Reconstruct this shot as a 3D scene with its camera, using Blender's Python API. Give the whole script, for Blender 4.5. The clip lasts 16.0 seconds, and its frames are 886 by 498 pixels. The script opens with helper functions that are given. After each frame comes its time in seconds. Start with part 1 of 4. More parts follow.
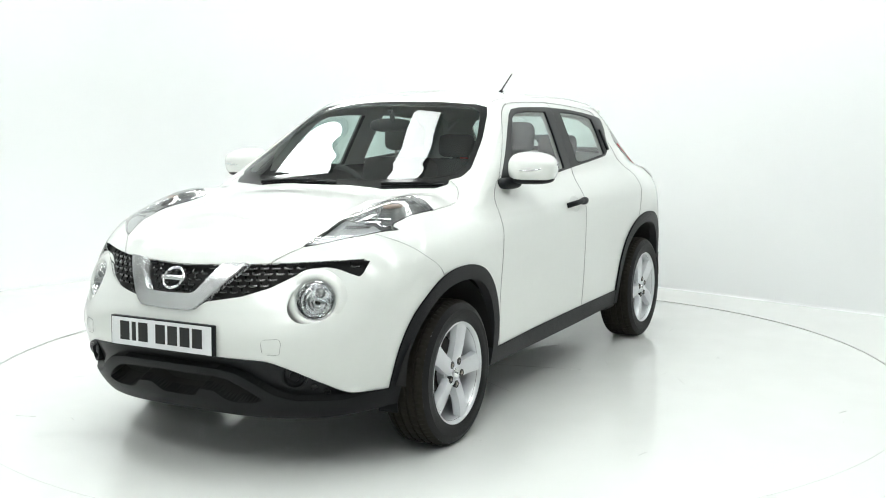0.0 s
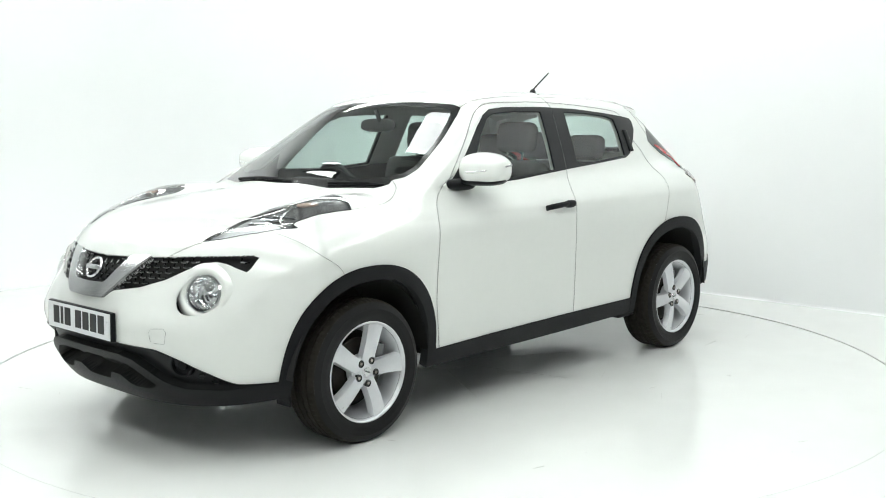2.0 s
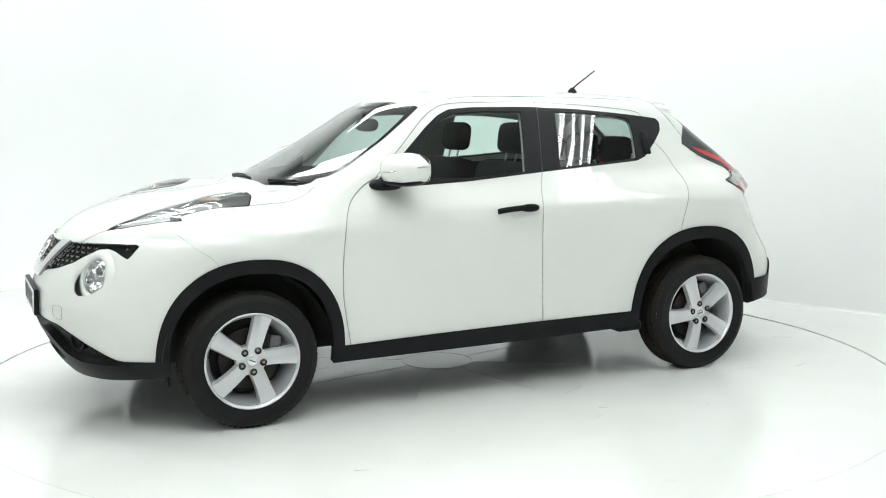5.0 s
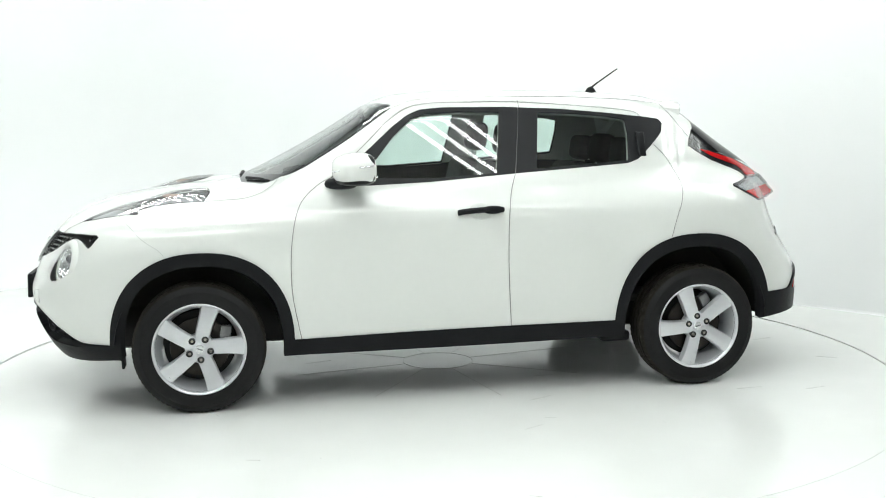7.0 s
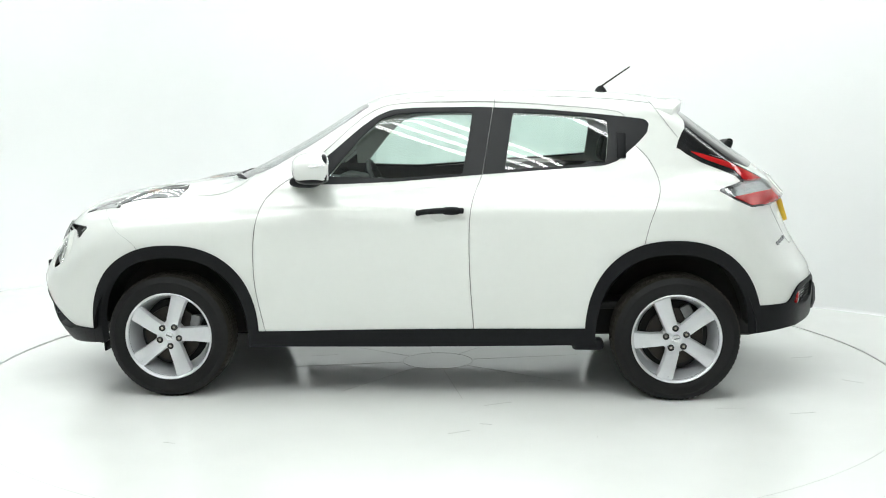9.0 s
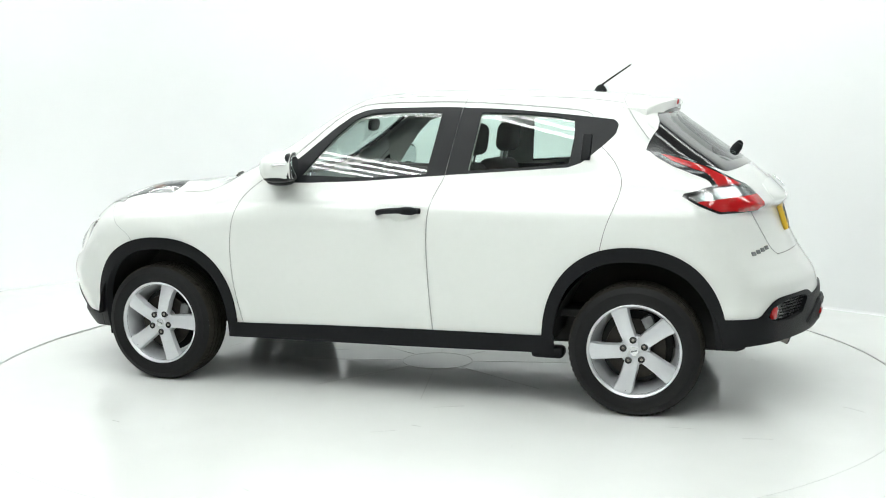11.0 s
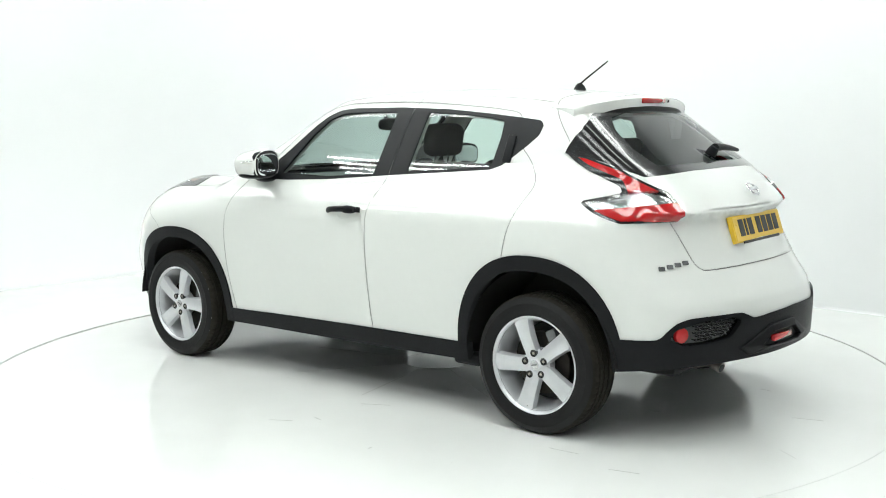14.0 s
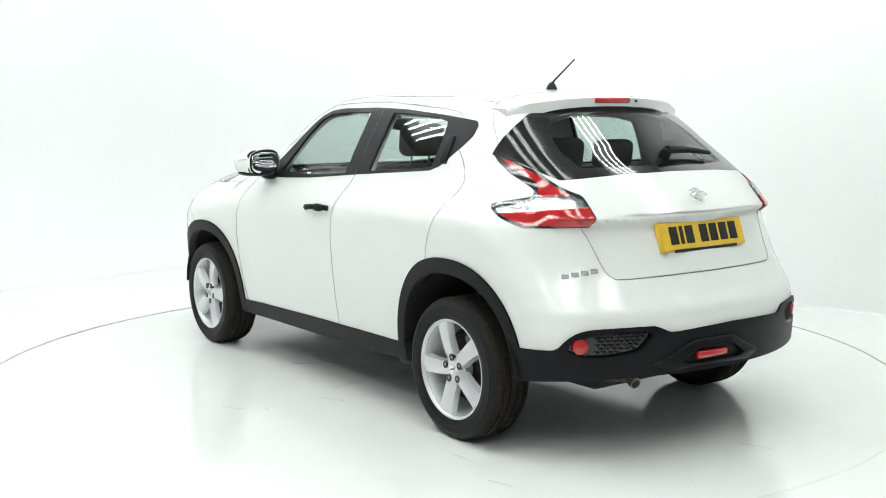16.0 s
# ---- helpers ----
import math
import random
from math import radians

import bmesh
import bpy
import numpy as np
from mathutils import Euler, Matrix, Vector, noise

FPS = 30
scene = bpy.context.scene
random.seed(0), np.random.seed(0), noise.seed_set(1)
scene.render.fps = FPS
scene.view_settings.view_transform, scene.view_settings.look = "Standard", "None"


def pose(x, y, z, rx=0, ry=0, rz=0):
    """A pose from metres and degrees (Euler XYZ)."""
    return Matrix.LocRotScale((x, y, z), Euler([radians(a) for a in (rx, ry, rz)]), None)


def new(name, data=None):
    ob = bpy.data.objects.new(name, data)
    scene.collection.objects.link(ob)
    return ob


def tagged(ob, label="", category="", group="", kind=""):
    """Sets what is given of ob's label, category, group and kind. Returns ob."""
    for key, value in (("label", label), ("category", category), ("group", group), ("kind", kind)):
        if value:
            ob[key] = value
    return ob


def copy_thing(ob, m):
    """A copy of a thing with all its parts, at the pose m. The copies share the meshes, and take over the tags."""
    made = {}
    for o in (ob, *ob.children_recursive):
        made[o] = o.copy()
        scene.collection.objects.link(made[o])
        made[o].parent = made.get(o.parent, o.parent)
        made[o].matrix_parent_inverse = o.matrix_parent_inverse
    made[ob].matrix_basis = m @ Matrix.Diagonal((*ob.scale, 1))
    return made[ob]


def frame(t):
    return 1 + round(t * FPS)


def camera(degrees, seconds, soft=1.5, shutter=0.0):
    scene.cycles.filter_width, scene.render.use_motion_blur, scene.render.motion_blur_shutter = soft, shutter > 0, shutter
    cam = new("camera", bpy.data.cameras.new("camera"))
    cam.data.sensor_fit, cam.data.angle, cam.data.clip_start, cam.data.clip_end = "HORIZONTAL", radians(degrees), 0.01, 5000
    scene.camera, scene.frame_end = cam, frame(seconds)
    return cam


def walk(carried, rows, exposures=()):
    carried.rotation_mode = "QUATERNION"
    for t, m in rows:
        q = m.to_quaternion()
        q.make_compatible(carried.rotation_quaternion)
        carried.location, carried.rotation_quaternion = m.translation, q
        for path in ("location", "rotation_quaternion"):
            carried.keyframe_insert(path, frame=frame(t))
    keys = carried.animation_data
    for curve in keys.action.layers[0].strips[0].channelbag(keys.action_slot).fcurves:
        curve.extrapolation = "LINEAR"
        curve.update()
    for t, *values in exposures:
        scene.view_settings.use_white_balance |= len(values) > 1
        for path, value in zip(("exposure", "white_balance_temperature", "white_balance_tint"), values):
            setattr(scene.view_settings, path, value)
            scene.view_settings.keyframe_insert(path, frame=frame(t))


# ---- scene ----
# ---------------------------------------------------------------- camera: stands still before a slowly turning platform
cam = camera(45.76, 16.0, soft=1.0)
STAND = Matrix.Translation((0, -5.935, 1.403)) @ Euler((radians(90 - 7.282), 0, radians(-0.335))).to_matrix().to_4x4() @ pose(0, 0, 0, 0, 0, -0.375)
walk(cam, [(0, STAND), (16, STAND)])

TURN, START = -7.173, 60.90          # degrees a second, degrees at the start
OFF = 0.035                          # the car stands a little off the platform's axis

# ---------------------------------------------------------------- light
world = bpy.data.worlds.new("studio_world")
world.use_nodes = True
world.node_tree.nodes["Background"].inputs[0].default_value = (0.9, 0.95, 1.0, 1)
world.node_tree.nodes["Background"].inputs[1].default_value = 0.15
scene.world = world
scene.view_settings.exposure = 0.0

# ---------------------------------------------------------------- materials
def mat(name, color, rough=0.5, metal=0.0, coat=0.0, spread=0.06, grain=40.0, bump=0.0, bump_size=200.0, glow=0.0, rvar=0.0, spec=0.5):
    m = bpy.data.materials.new(name)
    m.use_nodes = True
    nt = m.node_tree
    b = nt.nodes["Principled BSDF"]
    b.inputs["Base Color"].default_value = (*color, 1)
    b.inputs["Roughness"].default_value = rough
    b.inputs["Metallic"].default_value = metal
    b.inputs["Coat Weight"].default_value = coat
    b.inputs["Coat Roughness"].default_value = 0.03
    b.inputs["Specular IOR Level"].default_value = spec
    if glow:
        b.inputs["Emission Color"].default_value = (*color, 1)
        b.inputs["Emission Strength"].default_value = glow
    tc = nt.nodes.new("ShaderNodeTexCoord")
    if spread:
        big, fine = nt.nodes.new("ShaderNodeTexNoise"), nt.nodes.new("ShaderNodeTexNoise")
        big.inputs["Scale"].default_value, fine.inputs["Scale"].default_value = grain / 16, grain
        big.inputs["Detail"].default_value, fine.inputs["Detail"].default_value = 4, 6
        add = nt.nodes.new("ShaderNodeMath")
        add.operation = "ADD"
        rng = nt.nodes.new("ShaderNodeMapRange")
        rng.inputs[1].default_value, rng.inputs[2].default_value = 0.6, 1.4
        rng.inputs[3].default_value, rng.inputs[4].default_value = 1 - spread, 1 + spread
        mul = nt.nodes.new("ShaderNodeVectorMath")
        mul.operation = "SCALE"
        mul.inputs[0].default_value = color
        for n in (big, fine):
            nt.links.new(tc.outputs["Object"], n.inputs["Vector"])
        nt.links.new(big.outputs["Fac"], add.inputs[0])
        nt.links.new(fine.outputs["Fac"], add.inputs[1])
        nt.links.new(add.outputs[0], rng.inputs[0])
        nt.links.new(rng.outputs[0], mul.inputs["Scale"])
        nt.links.new(mul.outputs[0], b.inputs["Base Color"])
        if rvar:
            rr = nt.nodes.new("ShaderNodeMapRange")
            rr.inputs[1].default_value, rr.inputs[2].default_value = 0.7, 1.3
            rr.inputs[3].default_value, rr.inputs[4].default_value = max(0.02, rough - rvar), rough + rvar
            nt.links.new(add.outputs[0], rr.inputs[0])
            nt.links.new(rr.outputs[0], b.inputs["Roughness"])
    if bump:
        n, u = nt.nodes.new("ShaderNodeTexNoise"), nt.nodes.new("ShaderNodeBump")
        n.inputs["Scale"].default_value = bump_size
        n.inputs["Detail"].default_value = 3
        u.inputs["Strength"].default_value, u.inputs["Distance"].default_value = bump, 0.002
        nt.links.new(tc.outputs["Object"], n.inputs["Vector"])
        nt.links.new(n.outputs["Fac"], u.inputs["Height"])
        nt.links.new(u.outputs["Normal"], b.inputs["Normal"])
    return m


def glass_mat(name, tint, clear=0.75, rough=0.0, gloss=0.085, power=4.0):
    """A thin pane: clear, tinted, with a mirror's gloss at its face."""
    m = bpy.data.materials.new(name)
    m.use_nodes = True
    nt = m.node_tree
    nt.nodes.remove(nt.nodes["Principled BSDF"])
    out = nt.nodes["Material Output"]
    tr, gl, mix, lw, pw, ma = (nt.nodes.new("ShaderNode" + k) for k in ("BsdfTransparent", "BsdfGlossy", "MixShader", "LayerWeight", "Math", "Math"))
    tr.inputs["Color"].default_value = (*[c * clear for c in tint], 1)
    gl.inputs["Roughness"].default_value = rough
    lw.inputs["Blend"].default_value = 0.5
    pw.operation, ma.operation = "POWER", "MULTIPLY_ADD"
    pw.inputs[1].default_value = power
    ma.inputs[1].default_value, ma.inputs[2].default_value = 0.90, gloss
    nt.links.new(lw.outputs["Facing"], pw.inputs[0])
    nt.links.new(pw.outputs[0], ma.inputs[0])
    nt.links.new(ma.outputs[0], mix.inputs[0])
    nt.links.new(tr.outputs[0], mix.inputs[1])
    nt.links.new(gl.outputs[0], mix.inputs[2])
    nt.links.new(mix.outputs[0], out.inputs["Surface"])
    return m


M_PAINT = mat("white_paint", (0.76, 0.775, 0.745), 0.30, 0, 1.0, 0.012, 30)
M_CLAD = mat("black_plastic", (0.0085, 0.009, 0.0102), 0.42, 0, 0, 0.16, 60, 0.15, 900, spec=0.15)
M_GLOSSY = mat("gloss_black", (0.008, 0.008, 0.009), 0.12, 0, 0.5, 0.05, 30)
M_SATIN = mat("satin_black_film", (0.010, 0.0105, 0.012), 0.38, 0, 0.0, 0.06, 40, spec=0.25)
M_DARK = mat("dark_void", (0.006, 0.006, 0.006), 0.7, 0, 0, 0.1, 20)
M_TYRE = mat("tyre_rubber", (0.007, 0.007, 0.0072), 0.55, 0, 0, 0.20, 50, 0.2, 500, spec=0.25)
M_TREAD = mat("dusty_tread_rubber", (0.021, 0.019, 0.015), 0.80, 0, 0, 0.30, 60, 0.3, 400, spec=0.15)
M_DISCSTEEL = mat("brake_steel", (0.035, 0.030, 0.026), 0.5, 0.6, 0, 0.35, 30)
M_BOWL = mat("lamp_bowl_black", (0.11, 0.112, 0.115), 0.25, 0.2, 0.3, 0.2, 60)
M_RIM = mat("silver_alloy", (0.66, 0.67, 0.69), 0.32, 0.45, 0.5, 0.03, 60)
M_STEEL = mat("worn_steel", (0.33, 0.30, 0.27), 0.38, 1.0, 0, 0.25, 30)
M_CHROME = mat("chrome", (0.86, 0.87, 0.88), 0.07, 1.0, 0, 0.02, 30)
M_SCREEN = glass_mat("windscreen_glass", (0.86, 0.97, 0.94), 0.93, 0.0, 0.085, 2.8)
M_PANE = glass_mat("side_glass", (0.86, 0.97, 0.93), 0.94)
M_LENS = glass_mat("clear_lens", (0.96, 0.97, 0.97), 0.95, 0.0, 0.085, 3.0)
M_REDLENS = mat("red_lens", (0.46, 0.008, 0.010), 0.08, 0, 1.0, 0.05, 120)
M_SEAT = mat("seat_cloth", (0.014, 0.014, 0.015), 0.85, 0, 0, 0.2, 120, 0.3, 700)
M_DASH = mat("dashboard_plastic", (0.018, 0.018, 0.019), 0.55, 0, 0, 0.1, 80, 0.2, 800)
M_TRIM = mat("light_headlining", (0.55, 0.55, 0.52), 0.8, 0, 0, 0.05, 60)
M_FLOOR = mat("white_floor_paint", (0.80, 0.81, 0.79), 0.14, 0, 0.0, 0.015, 3, 0.02, 4, rvar=0.05)
M_DISC = mat("white_platform_paint", (0.80, 0.81, 0.79), 0.13, 0, 0.0, 0.02, 4, 0.02, 5, rvar=0.05)
M_WALL = mat("white_wall_paint", (0.82, 0.83, 0.83), 0.55, 0, 0, 0.01, 2)
M_GAP = mat("grey_joint", (0.48, 0.48, 0.47), 0.8, 0, 0, 0.1, 20)
M_TUBE = mat("lamp_tube", (0.955, 1.0, 0.982), 0.4, 0, 0, 0, glow=14.9)
M_EDGE = mat("edging_metal", (0.50, 0.50, 0.49), 0.6, 0.3, 0, 0.15, 30)
M_CEIL = mat("ceiling_paint", (0.24, 0.243, 0.24), 0.7, 0, 0, 0.03, 3)
M_LAMPBACK = mat("lamp_reflector", (0.55, 0.56, 0.57), 0.14, 1.0, 0, 0.30, 160, 0.8, 90)
M_LAMPGREY = mat("lamp_grey", (0.26, 0.265, 0.27), 0.25, 0.6, 0, 0.2, 60)
M_SATINCHROME = mat("satin_chrome", (0.72, 0.73, 0.74), 0.22, 0.9, 0.3, 0.03, 40)
M_PLATE_W = mat("white_plate", (0.78, 0.79, 0.80), 0.35, 0, 0.3, 0.03, 60)
M_PLATE_Y = mat("yellow_plate", (0.78, 0.50, 0.035), 0.35, 0, 0.3, 0.03, 60)
M_INK = mat("black_ink", (0.012, 0.012, 0.012), 0.4, 0, 0, 0.05, 60)
M_BRASS = mat("brown_card", (0.45, 0.28, 0.12), 0.7, 0, 0, 0.2, 30)
M_AMBER = mat("amber_bulb", (0.50, 0.36, 0.30), 0.2, 0, 0.5, 0.1, 60)
M_MIRROR = mat("mirror_glass", (0.70, 0.72, 0.73), 0.02, 1.0, 0, 0)
M_MARK = mat("scuff_marks", (0.42, 0.42, 0.40), 0.5, 0, 0, 0.3, 40)
M_JOINT = mat("joint_rubber", (0.26, 0.26, 0.255), 0.7, 0, 0, 0.1, 30)
M_GREYWALL = mat("grey_wall_paint", (0.34, 0.343, 0.34), 0.7, 0, 0, 0.04, 3)
M_LAMPBRIGHT = mat("bright_reflector", (0.88, 0.89, 0.90), 0.12, 1.0, 0, 0.10, 160, 0.6, 60)
M_SOFT = mat("softbox_cloth", (0.96, 1.0, 0.985), 0.6, 0, 0, 0, glow=5.0)
M_LAMPMID = mat("lamp_lining", (0.50, 0.51, 0.52), 0.32, 0.35, 0, 0.25, 120, 0.2, 60)
M_REARGLASS = glass_mat("rear_window_glass", (0.84, 0.95, 0.92), 0.70, 0.0, 0.065, 5.0)

# ---------------------------------------------------------------- helpers for meshes
def mesh_ob(name, V, F, material, parent=None, label="", smooth=True, normals=None):
    me = bpy.data.meshes.new(name)
    me.from_pydata([tuple(map(float, v)) for v in V], [], [tuple(f) for f in F])
    me.materials.append(material)
    if smooth:
        me.polygons.foreach_set("use_smooth", [True] * len(me.polygons))
    if normals is not None:
        me.normals_split_custom_set_from_vertices([tuple(map(float, n)) for n in normals])
    ob = new(name, me)
    if parent:
        ob.parent = parent
    if label:
        tagged(ob, label)
    return ob


def part(name, bm, material, parent, label="", smooth=None):
    """One bmesh as one mesh under a thing or a part."""
    me = bpy.data.meshes.new(name)
    bmesh.ops.recalc_face_normals(bm, faces=bm.faces)
    bm.to_mesh(me)
    bm.free()
    me.materials.append(material)
    if smooth is not None:
        me.polygons.foreach_set("use_smooth", [True] * len(me.polygons))
        if smooth < 180:
            me.set_sharp_from_angle(angle=radians(smooth))
    ob = new(name, me)
    if parent:
        ob.parent = parent
    if label:
        tagged(ob, label)
    return ob


def box(bm, m, size, bevel=0.0, seg=2):
    """A rounded box of that size at the pose m, added to bm."""
    r = bmesh.ops.create_cube(bm, size=1, matrix=m @ Matrix.Diagonal((*size, 1)))
    if bevel:
        es = list({e for v in r["verts"] for e in v.link_edges})
        bmesh.ops.bevel(bm, geom=es, offset=bevel, segments=seg, affect="EDGES", profile=0.5)
    return bm


def lathe(bm, prof, axis=Matrix(), seg=64, closed=False):
    """Turns (radius, along) pairs round the local y axis."""
    rings = []
    for r, a in prof:
        rings.append([bm.verts.new(axis @ Vector((r * math.cos(2 * math.pi * k / seg), a, r * math.sin(2 * math.pi * k / seg)))) for k in range(seg)])
    pairs = list(zip(rings, rings[1:])) + ([(rings[-1], rings[0])] if closed else [])
    for a, b in pairs:
        for k in range(seg):
            bm.faces.new((a[k], a[(k + 1) % seg], b[(k + 1) % seg], b[k]))
    return rings


def tube(bm, pts, r, seg=8, taper=1.0):
    """A round bar along a line of places."""
    pts = [Vector(p) for p in pts]
    rings = []
    for i, p in enumerate(pts):
        d = (pts[min(i + 1, len(pts) - 1)] - pts[max(i - 1, 0)]).normalized()
        a = d.orthogonal().normalized()
        b = d.cross(a)
        rr = r * (1 + (taper - 1) * i / max(1, len(pts) - 1))
        rings.append([bm.verts.new(p + rr * (math.cos(2 * math.pi * k / seg) * a + math.sin(2 * math.pi * k / seg) * b)) for k in range(seg)])
    for a, b in zip(rings, rings[1:]):
        for k in range(seg):
            bm.faces.new((a[k], a[(k + 1) % seg], b[(k + 1) % seg], b[k]))
    bm.faces.new(rings[0][::-1])
    bm.faces.new(rings[-1])


# ---------------------------------------------------------------- the studio
RING = 2.519
SUNK = 0.005                         # the platform lies this much below the floor
ROOM = [(-8.0, -0.1), (-1.85, 6.15), (7.4, -3.1), (1.2, -9.3)]
HIGH = 4.2


def build_room():
    # floor round the platform, with a narrow joint
    seg = 192
    inner = [(RING * math.cos(2 * math.pi * k / seg), RING * math.sin(2 * math.pi * k / seg), 0) for k in range(seg)]
    outer = []
    for x, y, _ in inner:
        s = 12 / max(abs(x), abs(y))
        outer.append((x * s, y * s, 0))
    low = [(x, y, -0.035) for x, y, _ in inner]
    F = [(k, (k + 1) % seg, seg + (k + 1) % seg, seg + k) for k in range(seg)]
    F += [(2 * seg + k, 2 * seg + (k + 1) % seg, (k + 1) % seg, k) for k in range(seg)]
    floor = mesh_ob("floor", inner + outer + low, F, M_FLOOR, smooth=False)
    tagged(floor, "glossy white painted studio floor round the platform", "floor", kind="structure")
    bm = bmesh.new()
    lathe(bm, [(RING - 0.03, -0.034), (RING + 0.03, -0.034)], pose(0, 0, 0, 90), 192)
    g = part("floor_joint", bm, M_GAP, floor)
    bm = bmesh.new()
    lathe(bm, [(RING - 0.0005, -0.004), (RING - 0.0005, -0.0012), (RING + 0.0040, -0.0012), (RING + 0.0045, 0.001)], pose(0, 0, 0, 90), 192)
    part("joint_edge", bm, M_EDGE, floor, "thin grey metal edging")
    # walls: the white ones meet in a soft corner, those behind the camera are grey
    def wall(name, corners, material, label, cove):
        path = []
        for i, c in enumerate(corners):
            p = Vector(c)
            if 0 < i < len(corners) - 1:
                a, b = p + (Vector(corners[i - 1]) - p).normalized() * 1.6, p + (Vector(corners[i + 1]) - p).normalized() * 1.6
                path += [(1 - k / 12) ** 2 * a + 2 * k / 12 * (1 - k / 12) * p + (k / 12) ** 2 * b for k in range(13)]
            else:
                path.append(p)
        m = len(path)
        V, F = [], []
        for j in range(12):
            for i, p in enumerate(path):
                d = (path[min(i + 1, m - 1)] - path[max(i - 1, 0)]).normalized()
                r = cove if i < m - 3 else 0.02
                a = min(j, 9) / 9 * math.pi / 2
                off = r * (1 - math.sin(a)) if j < 10 else 0
                z = r * (1 - math.cos(a)) if j < 10 else (2.4 if j == 10 else HIGH)
                V.append((p.x + d.y * off, p.y - d.x * off, z + 0.001))
        for j in range(11):
            F += [(j * m + i, j * m + i + 1, (j + 1) * m + i + 1, (j + 1) * m + i) for i in range(m - 1)]
        w = mesh_ob(name, V, F, material)
        sol = w.modifiers.new("thick", "SOLIDIFY")
        sol.thickness, sol.offset = 0.12, -1
        tagged(w, label, "wall", kind="structure")

    wall("wall_back", [ROOM[0], ROOM[1], ROOM[2]], M_WALL, "plain white curved studio wall with coved foot", 1.3)
    wall("wall_camera_side", [ROOM[2], ROOM[3], ROOM[0]], M_GREYWALL, "plain dark grey studio wall", 0.02)
    bm = bmesh.new()
    box(bm, pose(0, 0, HIGH + 0.06), (24, 24, 0.12))
    tagged(part("ceiling", bm, M_CEIL, None), "plain grey studio ceiling with lamp rows", "ceiling", kind="structure")


build_room()


def build_disc():
    bm = bmesh.new()
    lathe(bm, [(0.0001, 0), (0.35, 0), (0.9, 0), (1.6, 0), (RING - 0.0040, 0), (RING - 0.0032, -0.001), (RING - 0.0032, -0.02)], pose(0, 0, 0, 90), 192)
    d = part("turntable", bm, M_DISC, None)
    return tagged(d, "round white painted turning platform flush with the floor", "turntable")


turntable = build_disc()


def lamp_row(x, y, turn, length, n=4, gap=0.15):
    """A fitting with bare parallel tubes under the ceiling, and the light that they shed."""
    base = new("ceiling_light")
    base.matrix_basis = pose(x, y, HIGH - 0.12, 0, 0, turn)
    tagged(base, "white batten fitting with parallel bare fluorescent tubes", "ceiling light", "ceiling lights")
    bm = bmesh.new()
    box(bm, pose(0, 0, 0.07), (length, gap * n, 0.05), 0.01)
    part("housing", bm, M_CEIL, base)
    for k in range(n):
        bm = bmesh.new()
        yy = (k - (n - 1) / 2) * gap
        tube(bm, [(-length / 2, yy, 0), (length / 2, yy, 0)], 0.022, 10)
        part("tube", bm, M_TUBE, base)
    return base


for across, along, length in ((1.75, 0.2, 10.0), (-1.15, 0.3, 10.8), (-2.45, 0.4, 10.8), (-4.4, 0.6, 9.4)):
    h = math.sqrt(0.5)
    lamp_row(h * (across + along), h * (across - along), -45, length)


def softbox(x, y, turn, sx, sy):
    """A flat cloth-fronted box of light under the ceiling."""
    base = new("softbox")
    base.matrix_basis = pose(x, y, HIGH - 0.45, 0, 0, turn)
    tagged(base, "large white cloth softbox hung under the ceiling", "softbox", "softboxes")
    bm = bmesh.new()
    box(bm, pose(0, 0, 0.06), (sx + 0.04, sy + 0.04, 0.10), 0.015)
    part("frame", bm, M_CLAD, base)
    bm = bmesh.new()
    box(bm, pose(0, 0, 0.0), (sx, sy, 0.012), 0.004, 1)
    part("cloth_front", bm, M_SOFT, base, "glowing white cloth")
    for dx in (-sx * 0.4, sx * 0.4):
        bm = bmesh.new()
        tube(bm, [(dx, 0, 0.11), (dx, 0, 0.45)], 0.004, 6)
        part("cable", bm, M_CLAD, base)


softbox(-2.10, 2.585, -60.8, 1.80, 0.15)
softbox(-0.58, 0.80, -47.5, 0.46, 0.22)
softbox(1.22, -0.98, -57.7, 1.10, 0.20)

# ---------------------------------------------------------------- the shape of the car's skin (nose towards -x, near side -y)
def spline(*pairs):
    """A smooth monotone curve through (place, value) pairs, as a lookup."""
    x = np.array(pairs[0::2], float)
    y = np.array(pairs[1::2], float)
    h, d = np.diff(x), np.diff(y) / np.diff(x)
    m = np.zeros(len(x))
    for i in range(1, len(x) - 1):
        if d[i - 1] * d[i] > 0:
            a, b = 2 * h[i] + h[i - 1], h[i] + 2 * h[i - 1]
            m[i] = (a + b) / (a / d[i - 1] + b / d[i])
    m[0], m[-1] = d[0], d[-1]
    q = np.linspace(x[0], x[-1], 600)
    k = np.clip(np.searchsorted(x, q) - 1, 0, len(x) - 2)
    t = (q - x[k]) / h[k]
    v = (y[k] * (2 * t**3 - 3 * t**2 + 1) + h[k] * m[k] * (t**3 - 2 * t**2 + t)
         + y[k + 1] * (3 * t**2 - 2 * t**3) + h[k] * m[k + 1] * (t**3 - t**2))
    return lambda s: np.interp(s, q, v)


def smax(a, b, k):
    h = np.maximum(k - np.abs(a - b), 0) / k
    return np.maximum(a, b) + h * h * k / 4


def smin(a, b, k):
    return -smax(-a, -b, k)


